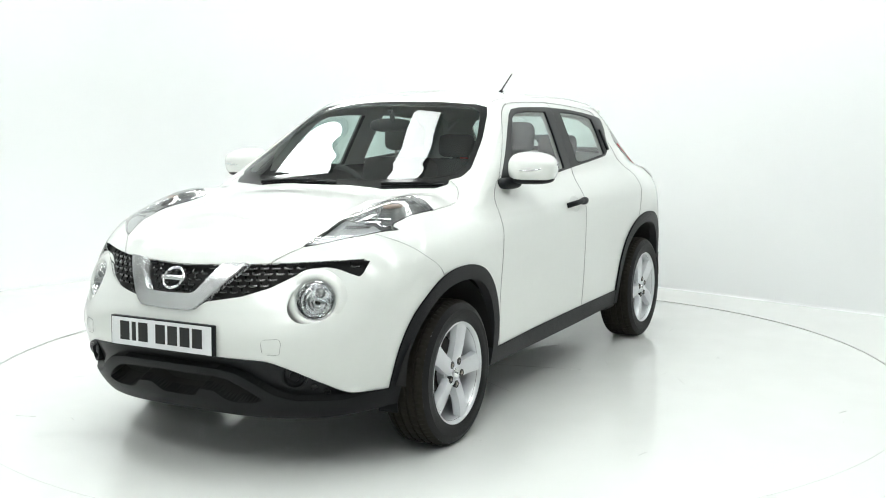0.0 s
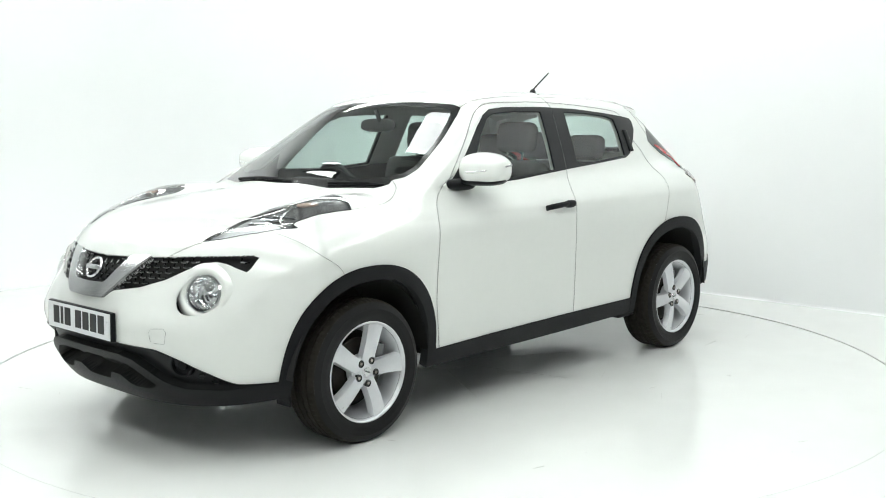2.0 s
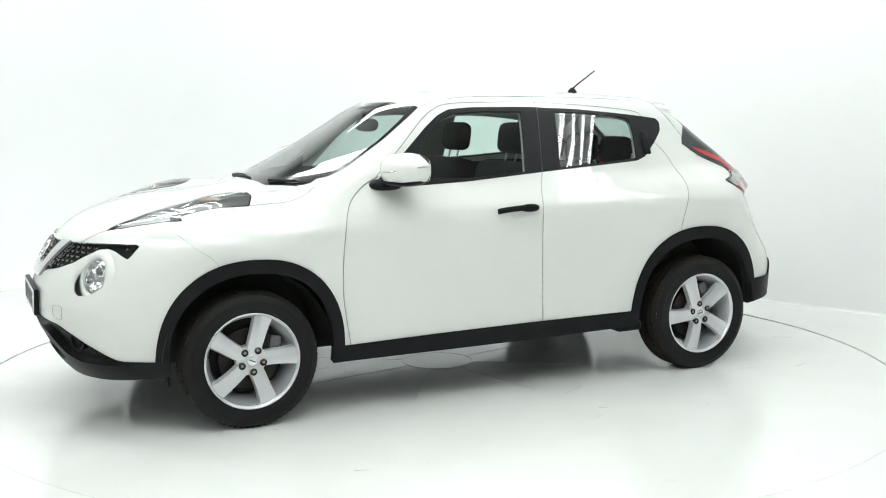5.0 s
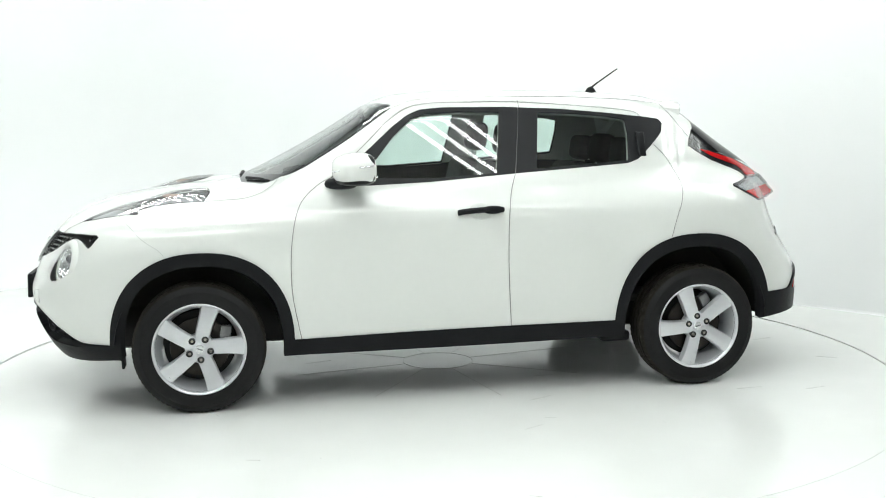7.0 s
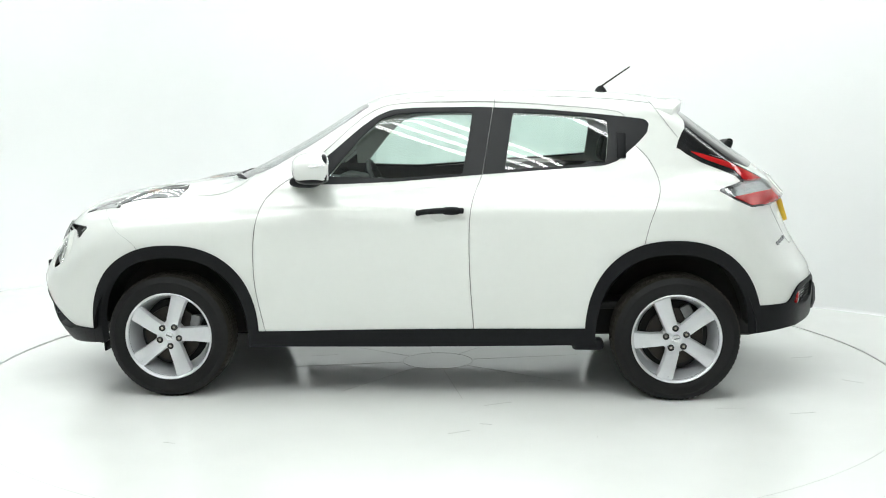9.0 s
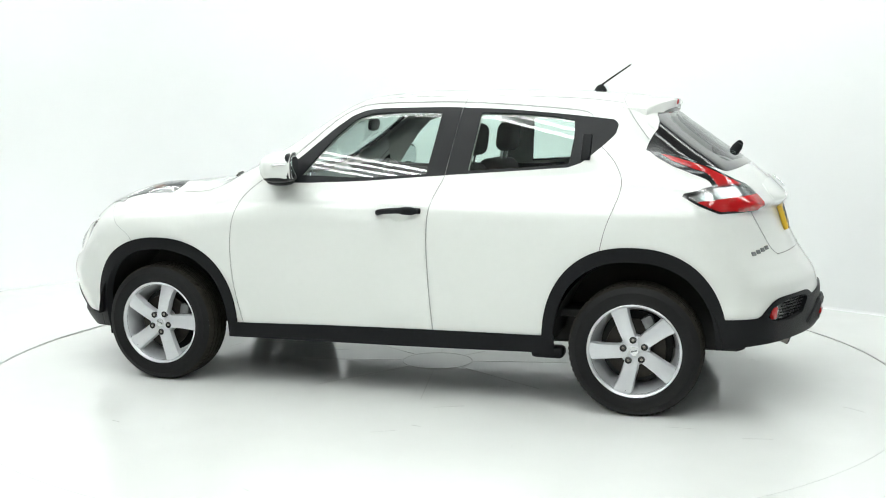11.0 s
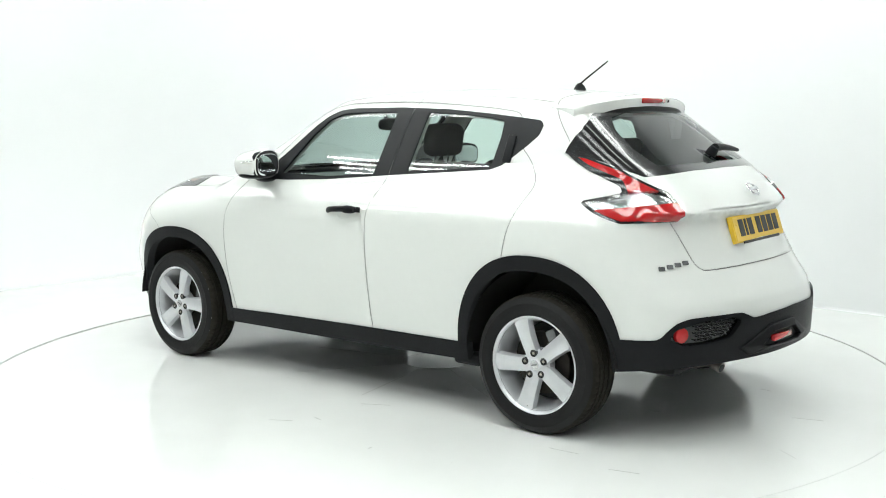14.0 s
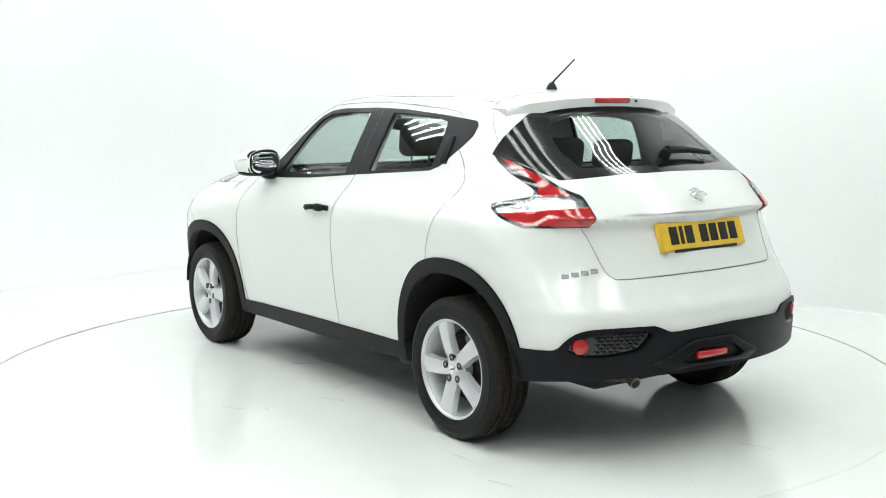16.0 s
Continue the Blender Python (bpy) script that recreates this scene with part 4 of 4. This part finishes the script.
for s in (-1, 1):
    bm = bmesh.new()
    m = pose(-0.545, s * 0.872, 1.150, 0, 0, -s * 15)
    blob(bm, m, 0.108, 0.118, 0.077, 3.0)
    for v in bm.verts:
        q = m.inverted() @ v.co
        if q.x > 0.060:
            q.x = 0.060 + (q.x - 0.060) * 0.1
        q.z -= max(0, s * q.y) * max(0, q.z) * 1.6
        q.z -= max(0, -q.x) * max(0, q.z) * 1.2
        v.co = m @ q
    bmesh.ops.bisect_plane(bm, geom=bm.verts[:] + bm.edges[:] + bm.faces[:], plane_co=(0, 0, 1.094), plane_no=(0, 0, 1), clear_inner=True)
    bmesh.ops.bisect_plane(bm, geom=bm.verts[:] + bm.edges[:] + bm.faces[:], plane_co=m @ Vector((0.058, 0, 0)), plane_no=m.to_3x3() @ Vector((1, 0, 0)), clear_outer=True)
    mirror = part("door_mirror", bm, M_PAINT, car, "white door mirror on a black foot", 60)
    bm = bmesh.new()
    blob(bm, m @ pose(-0.012, -s * 0.006, -0.054), 0.080, 0.110, 0.026, 2.6)
    blob(bm, pose(-0.610, s * 0.765, 1.074, 0, 0, s * 16), 0.080, 0.050, 0.028, 2.6)
    part("mirror_foot", bm, M_CLAD, mirror, "matt black mirror foot", 60)
    bm = bmesh.new()
    blob(bm, m @ pose(0.062, 0, -0.004), 0.005, 0.098, 0.058, 3.2)
    part("mirror_glass", bm, M_MIRROR, mirror, "mirror glass", 60)
    bm = bmesh.new()
    blob(bm, m @ pose(0.042, 0, -0.002), 0.022, 0.113, 0.071, 3.4)
    part("mirror_back", bm, M_CLAD, mirror, "black mirror housing back", 60)
    bm = bmesh.new()
    tube(bm, [m @ Vector(q) for q in ((-0.102, -s * 0.050, -0.012), (-0.1075, 0, -0.010), (-0.102, s * 0.050, -0.005), (-0.080, s * 0.092, 0.004), (-0.02, s * 0.117, 0.012), (0.04, s * 0.117, 0.016))], 0.0045, 8)
    part("indicator_strip", bm, M_SATINCHROME, mirror, "slim clear indicator strip", 60)
    # door handle
    pts = []
    for i in range(9):
        t = i / 8
        p, n = on_skin(-0.045 + 0.225 * t, 0, 0.925 + 0.009 * t, (0, s, 0), 0.006 + 0.030 * math.sin(math.pi * t) ** 0.5)
        pts.append(p)
    bm = bmesh.new()
    tube(bm, pts, 0.0115, 12)
    for v in bm.verts:
        v.co.z += (v.co.z - 0.930) * 0.25
    blob(bm, pose(pts[6].x, pts[6].y, pts[6].z), 0.052, 0.014, 0.020, 2.5, 20)
    part("door_handle", bm, M_CLAD, car, "black plastic door handle", 60)
    c, n = on_skin(0.068, 0, 0.930, (0, s, 0), -0.0015)
    bm = bmesh.new()
    blob(bm, facing(c, n), 0.058, 0.046, 0.0045, 2.0, 24)
    part("handle_recess", bm, M_PAINT, car, "", 60)
    # hidden rear handle in the window corner
    bm = bmesh.new()
    a, n = on_skin(0.963, 0, 1.245, (0, s, 0), 0.004)
    box(bm, facing(a, n) @ pose(0, 0, 0, 0, 0, -3), (0.046, 0.135, 0.014), 0.006)
    part("rear_door_handle", bm, M_CLAD, car, "black plastic hidden door handle", 50)
    # bulbs in the headlamp
    bm = bmesh.new()
    p, n = on_skin(-1.42, s * 0.615, 0.8, (0, 0, 1), -0.014)
    blob(bm, pose(*p, 0, 0, s * 20), 0.050, 0.028, 0.012, 2.2, 20)
    part("indicator_bulb", bm, M_AMBER, car, "amber bulb behind clear lens", 60)
    for dx, dy in ((-1.68, 0.545), (-1.63, 0.565), (-1.585, 0.585)):
        bm = bmesh.new()
        a, _ = on_skin(dx, s * dy, 0.7, (0, 0, 1), -0.006)
        b, _ = on_skin(dx + 0.05, s * (dy + 0.09), 0.7, (0, 0, 1), -0.006)
        tube(bm, [a, b], 0.006, 6)
        part("lamp_rib", bm, M_CHROME, car)
    # bright edge between the front reflector and the dark bowl
    bm = bmesh.new()
    tube(bm, [on_skin(x, s * y, 0.7, (0, 0, 1), -0.005)[0] for x, y in curve([(-1.545, 0.712), (-1.60, 0.672), (-1.575, 0.630), (-1.50, 0.600), (-1.46, 0.560), (-1.47, 0.520)], 4)], 0.0045, 6)
    part("lamp_rib", bm, M_CHROME, car)

bm = bmesh.new()
NS = 40
rows = []
for i in range(NS + 1):
    y = -0.548 + 1.096 * i / NS
    u = abs(y) / 0.548
    tip = 1.335 - 0.105 * u**2.8
    zt = 1.484 - 0.038 * u**2 - 0.020 * u**8
    th = 0.046 + 0.110 * u**7
    a, _ = on_skin(1.10 + 0.02 * u, y, 0.9, (0, 0, 1), 0.001)
    b, _ = on_skin(tip - 0.10, y, 0.9, (0, 0, 1), 0.001)
    rows.append([bm.verts.new(q) for q in (a, (tip - 0.16, y, max(b.z + 0.004, a.z * 0.35 + zt * 0.65)), (tip - 0.06, y, zt + 0.004), (tip - 0.008, y, zt), (tip, y, zt - 0.006), (tip - 0.001, y, zt - 0.022), (tip - 0.004 - 0.02 * u**8, y, zt - th), (tip - 0.045 - 0.03 * u**8, y, zt - th - 0.004))])
for p, q in zip(rows, rows[1:]):
    for i in range(len(p) - 1):
        bm.faces.new((p[i], p[i + 1], q[i + 1], q[i]))
bm.faces.new(rows[0])
bm.faces.new(rows[-1][::-1])
spoiler = part("roof_spoiler", bm, M_PAINT, car, "white roof spoiler over the rear window", 50)
bm = bmesh.new()
box(bm, pose(1.330, 0.0, 1.464, 0, 6, 0), (0.020, 0.225, 0.026), 0.006)
part("brake_lamp", bm, M_REDLENS, spoiler, "red high-level brake lamp", 50)
bm = bmesh.new()
lathe(bm, [(0.0005, -0.004), (0.006, -0.003), (0.007, 0.004)], pose(1.333, 0.155, 1.462, 0, 0, 90), 12)
part("washer_jet", bm, M_CLAD, spoiler)

bm = bmesh.new()
p, n = on_skin(1.62, 0.03, 1.1, (0, 0, 1), 0.01)
lathe(bm, [(0.0005, -0.035), (0.020, -0.032), (0.026, -0.01), (0.026, 0.01)], facing(p, n) @ pose(0, 0, 0, -90), 16)
pts = []
for i in range(7):
    t = i / 6
    q, qn = on_skin(1.62 - 0.02 * t, 0.03 + 0.31 * t, 1.1, (0, 0, 1), 0.040 - 0.01 * t)
    pts.append(q)
tube(bm, pts, 0.020, 10, 0.45)
part("rear_wiper", bm, M_CLAD, car, "black rear wiper arm", 50)
for (x0, y0), (x1, y1) in (((-1.055, -0.33), (-0.945, -0.60)), ((-1.06, 0.36), (-1.085, -0.10))):
    bm = bmesh.new()
    pts, low = [], []
    for i in range(9):
        t = i / 8
        q, _ = on_skin(x0 + (x1 - x0) * t, y0 + (y1 - y0) * t, 0.9, (0, 0, 1), 0.010)
        pts.append(q)
        low.append(q - Vector((0, 0, 0.005)))
    tube(bm, pts[:7], 0.006, 6, 0.6)
    tube(bm, low, 0.005, 5)
    part("wiper", bm, M_CLAD, car, "black windscreen wiper", 50)

bm = bmesh.new()
z0 = on_skin(0.92, 0, 0.9, (0, 0, 1))[0].z
lathe(bm, [(0.036, 0.006), (0.034, -0.004), (0.024, -0.020), (0.012, -0.032), (0.0005, -0.034)], pose(0.918, 0, z0, -90, 0, 0), 20)
for v in bm.verts:
    v.co.y *= 0.6
aerial = part("aerial", bm, M_CLAD, car, "short black roof aerial", 50)
bm = bmesh.new()
tube(bm, [(0.922, 0, z0 + 0.028), (0.95, 0, z0 + 0.05), (1.078, 0, z0 + 0.136)], 0.0055, 8, 0.65)
part("mast", bm, M_CLAD, aerial, "", 50)


# ---------------------------------------------------------------- plates, badges
def plate(name, m, material, ink, label, back):
    bm = bmesh.new()
    box(bm, m @ pose(0, 0, -0.008), (0.534, 0.122, 0.022), 0.004)
    base = part(name, bm, back, car, label, 40)
    bm = bmesh.new()
    box(bm, m @ pose(0, 0, 0.004), (0.520, 0.111, 0.004), 0.0012, 1)
    face = part("plate_face", bm, material, base, "", 40)
    x = -0.212
    for k in range(7):
        w = 0.022 if k == 1 else 0.050
        bm = bmesh.new()
        box(bm, m @ pose(x + w / 2, 0.004, 0.0068), (w, 0.076, 0.0016), 0.0005, 1)
        part("character_bar", bm, M_INK, face)
        x += w + (0.041 if k == 2 else 0.013)
    for sx in (-0.235, 0.235):
        bm = bmesh.new()
        lathe(bm, [(0.006, 0.001), (0.005, -0.002), (0.0005, -0.003)], m @ pose(sx, 0.02, 0.006) @ pose(0, 0, 0, -90), 10)
        part("fixing", bm, M_PLATE_W if material is M_PLATE_W else M_PLATE_Y, face)
    return base


plate("front_plate", facing(Vector((-2.168, 0.003, 0.551)), (-1, 0, 0.03)), M_PLATE_W, M_INK, "white number plate in a black holder", M_CLAD)
p, n = on_skin(1.4, 0.0, 0.893, (1, 0, 0), -0.002)
rp = plate("rear_plate", facing(p, (1, 0, 0.32)), M_PLATE_Y, M_INK, "yellow number plate on the tailgate", M_PLATE_Y)
bm = bmesh.new()
box(bm, facing(p, (1, 0, 0.32)) @ pose(0, -0.062, 0.006), (0.40, 0.012, 0.004), 0.001, 1)
part("dealer_bar", bm, M_INK, rp)


def badge(p, n, r):
    m = facing(p, n)
    bm = bmesh.new()
    ring = [m @ Vector((r * math.cos(2 * math.pi * k / 36), 0.92 * r * math.sin(2 * math.pi * k / 36), 0.004)) for k in range(37)]
    tube(bm, ring, r * 0.13, 8)
    b = part("badge", bm, M_CHROME, car, "round chrome badge with a cross bar", 60)
    bm = bmesh.new()
    box(bm, m @ pose(0, 0, 0.006), (r * 2.5, r * 0.42, 0.010), 0.003)
    part("badge_bar", bm, M_SATINCHROME, b, "", 50)


p, n = on_skin(-1.2, 0, 0.765, (-1, 0, 0), 0.004)
badge(p, n, 0.048)
p, n = on_skin(1.4, 0, 1.045, (1, 0, 0), 0.016)
badge(p, n, 0.040)
for k in range(4):
    y = -0.672 + 0.036 * k
    p, n = on_skin(1.2, y, 0.756 + 0.006 * k, (1, 0, 0), 0.004)
    bm = bmesh.new()
    box(bm, facing(p, n), (0.030, 0.019, 0.005), 0.0015, 1)
    part("model_bar", bm, M_LAMPGREY, car, "small chrome bar of lettering")

# rear reflectors, mesh, fog lamp
for s in (-1, 1):
    p, n = on_skin(1.2, s * 0.685, 0.490, (1, 0, 0), 0.001)
    bm = bmesh.new()
    lathe(bm, [(0.0005, -0.008), (0.022, -0.007), (0.032, -0.002), (0.034, 0.012)], facing(p, (1, s * 0.45, 0)) @ pose(0, 0, 0, -90), 28)
    part("round_reflector", bm, M_REDLENS, car, "round red reflector", 50)
    bm = bmesh.new()
    inside = poly_field([(0.60, 0.540), (0.45, 0.545), (0.415, 0.528), (0.47, 0.464), (0.58, 0.446), (0.645, 0.448), (0.64, 0.53)], 1, 2)
    for r in range(7):
        for c in range(12):
            y, z = 0.42 + 0.024 * c + (0.012 if r % 2 else 0), 0.446 + 0.0145 * r
            if inside(np.zeros(1), np.array([y]), np.array([z]))[0] < -0.008:
                q, qn = on_skin(1.2, s * y, z, (1, 0, 0), -0.002)
                a, _ = on_skin(1.2, s * (y - 0.0085), z + 0.004, (1, 0, 0), -0.004)
                b, _ = on_skin(1.2, s * (y + 0.0085), z + 0.004, (1, 0, 0), -0.004)
                tube(bm, [a, q, b], 0.0028, 5)
    tagged(part("mesh_bars", bm, M_CLAD, car, "", 60), kind="stuff")
# sculpted middle of the lower bumper: a raised wedge with a scooped, dark hollow for the fog lamp
q, n = on_skin(1.2, -0.15, 0.44, (1, 0, 0), 0.0)
MID_Y = -0.135
bm = bmesh.new()
rim = [(-0.300, 0.405), (-0.105, 0.492), (0.105, 0.492), (0.300, 0.405), (0.240, 0.372), (-0.240, 0.372)]
hole = [(-0.165, 0.412), (-0.090, 0.462), (0.090, 0.462), (0.165, 0.412), (0.120, 0.398), (-0.120, 0.398)]
def ring_at(pts, out):
    return [bm.verts.new((on_skin(1.2, MID_Y + y, z, (1, 0, 0), 0.0)[0].x + out, MID_Y + y, z)) for y, z in pts]
loops = [ring_at(rim, -0.004), ring_at([(y * 0.95, z + 0.002) for y, z in rim], 0.022), ring_at([(y * 1.06, z) for y, z in hole], 0.034), ring_at(hole, 0.012)]
for a, b in zip(loops, loops[1:]):
    for k in range(6):
        bm.faces.new((a[k], a[(k + 1) % 6], b[(k + 1) % 6], b[k]))
bm.faces.new(loops[-1])
bmesh.ops.bevel(bm, geom=[e for e in bm.edges if not e.is_boundary], offset=0.003, segments=1, affect="EDGES")
fog = part("fog_lamp_housing", bm, M_CLAD, car, "black plastic wedge in the lower bumper", 30)
bm = bmesh.new()
box(bm, pose(q.x + 0.018, MID_Y - 0.015, 0.430, 0, 0, -4), (0.022, 0.170, 0.030), 0.008)
part("fog_lamp", bm, M_REDLENS, fog, "red rear fog lamp", 50)


# ---------------------------------------------------------------- inside the car
def seat(x, y, w=0.50, tall=1.14):
    st = part("seat", box(bmesh.new(), pose(x - 0.02, y, 0.60, 0, -6, 0), (0.52, w, 0.20), 0.06, 3), M_SEAT, car, "black cloth seat", 60)
    part("seat_back", box(bmesh.new(), pose(x + 0.26, y, 0.88, 0, 14, 0), (0.15, w * 0.96, tall - 0.60), 0.055, 3), M_SEAT, st, "", 60)
    part("headrest", box(bmesh.new(), pose(x + 0.37, y, tall + 0.125, 0, 8, 0), (0.10, 0.26, 0.17), 0.045, 3), M_SEAT, st, "", 60)
    for dy in (-0.055, 0.055):
        bm = bmesh.new()
        tube(bm, [(x + 0.34, y + dy, tall - 0.02), (x + 0.36, y + dy, tall + 0.06)], 0.006, 8)
        part("headrest_post", bm, M_CHROME, st)
    return st


for s in (-1, 1):
    seat(-0.05, s * 0.36, tall=1.15)
seat(0.62, 0.0, 1.22, 1.08)
for s in (-1, 1):
    bm = bmesh.new()
    box(bm, pose(0.985, s * 0.36, 1.20, 0, 8, 0), (0.09, 0.25, 0.15), 0.04, 3)
    part("rear_headrest", bm, M_SEAT, car, "", 60)
bm = bmesh.new()
box(bm, pose(-0.72, 0, 0.90, 0, 6, 0), (0.52, 1.38, 0.28), 0.08, 4)
box(bm, pose(-0.52, 0.36, 1.015, 0, 10, 0), (0.16, 0.36, 0.09), 0.04, 3)
dash = part("dashboard", bm, M_DASH, car, "dark grey moulded dashboard", 60)
bm = bmesh.new()
box(bm, pose(-0.50, 0.0, 0.72, 0, 12, 0), (0.24, 0.26, 0.50), 0.05, 3)
part("centre_console", bm, M_DASH, car, "", 60)
m = pose(-0.36, 0.36, 0.965, 0, 66, 0)
bm = bmesh.new()
tube(bm, [m @ Vector((0.178 * math.cos(2 * math.pi * k / 40), 0.184 * math.sin(2 * math.pi * k / 40), 0)) for k in range(41)], 0.015, 10)
sw = part("steering_wheel", bm, M_DASH, car, "black three-spoke steering wheel", 60)
bm = bmesh.new()
box(bm, m, (0.13, 0.15, 0.05), 0.02, 3)
for a in (90, 270, 0):
    box(bm, m @ pose(0, 0, 0, 0, 0, a) @ pose(0.11, 0, 0), (0.13, 0.035, 0.016), 0.005, 1)
part("wheel_boss", bm, M_DASH, sw, "", 60)
bm = bmesh.new()
blob(bm, pose(-0.395, 0.02, 1.350, 0, 10, 8), 0.016, 0.118, 0.036, 3.0, 24)
rvm = part("rear_view_mirror", bm, M_CLAD, car, "black interior mirror on the windscreen", 60)
bm = bmesh.new()
tube(bm, [(-0.40, 0.0, 1.37), (-0.43, 0.0, 1.43)], 0.012, 8)
part("mirror_stalk", bm, M_CLAD, rvm)
bm = bmesh.new()
box(bm, pose(1.20, 0, 0.99), (0.50, 1.10, 0.03), 0.01)
part("parcel_shelf", bm, M_DASH, car, "", 60)
bm = bmesh.new()
box(bm, pose(0.2, 0, 0.44), (2.0, 1.36, 0.04), 0.01)
part("cabin_floor", bm, M_DASH, car, "", 60)

# ---------------------------------------------------------------- marks on the platform
bm = bmesh.new()
tube(bm, [(0.20 * math.cos(2 * math.pi * k / 48), 0.20 * math.sin(2 * math.pi * k / 48), 0.0) for k in range(49)], 0.0022, 4)
part("hatch_joint", bm, M_MARK, turntable)
for k in range(8):
    a = math.radians(45 * k + 12)
    bm = bmesh.new()
    box(bm, pose(0, 0, 0.0005, 0, 0, math.degrees(a)) @ pose(0.52, 0, 0), (0.62, 0.0030, 0.0012))
    part("sheet_joint", bm, M_MARK, turntable)
rnd = random.Random(4)
bm = bmesh.new()
for k in range(46):
    a, r = rnd.uniform(0, 6.283), 2.3 * rnd.random() ** 0.5
    L = rnd.uniform(0.02, 0.16)
    w = rnd.uniform(0.001, 0.0022)
    box(bm, pose(r * math.cos(a), r * math.sin(a), 0.0004, 0, 0, rnd.uniform(0, 360)), (L if rnd.random() < 0.5 else w * 3, w, 0.0010))
tagged(part("scuffs", bm, M_MARK, turntable), "faint scuffs and specks", kind="stuff")


# ---------------------------------------------------------------- what moves
def motions():
    rows_car, rows_disc = [], []
    for k in range(0, 33):
        t = k * 0.5
        a = START + TURN * t
        rows_disc.append((t, pose(0, 0, -SUNK, 0, 0, a)))
        rows_car.append((t, pose(0, 0, 0, 0, 0, a) @ pose(0, OFF, 0)))
    walk(car, rows_car)
    walk(turntable, rows_disc)


motions()
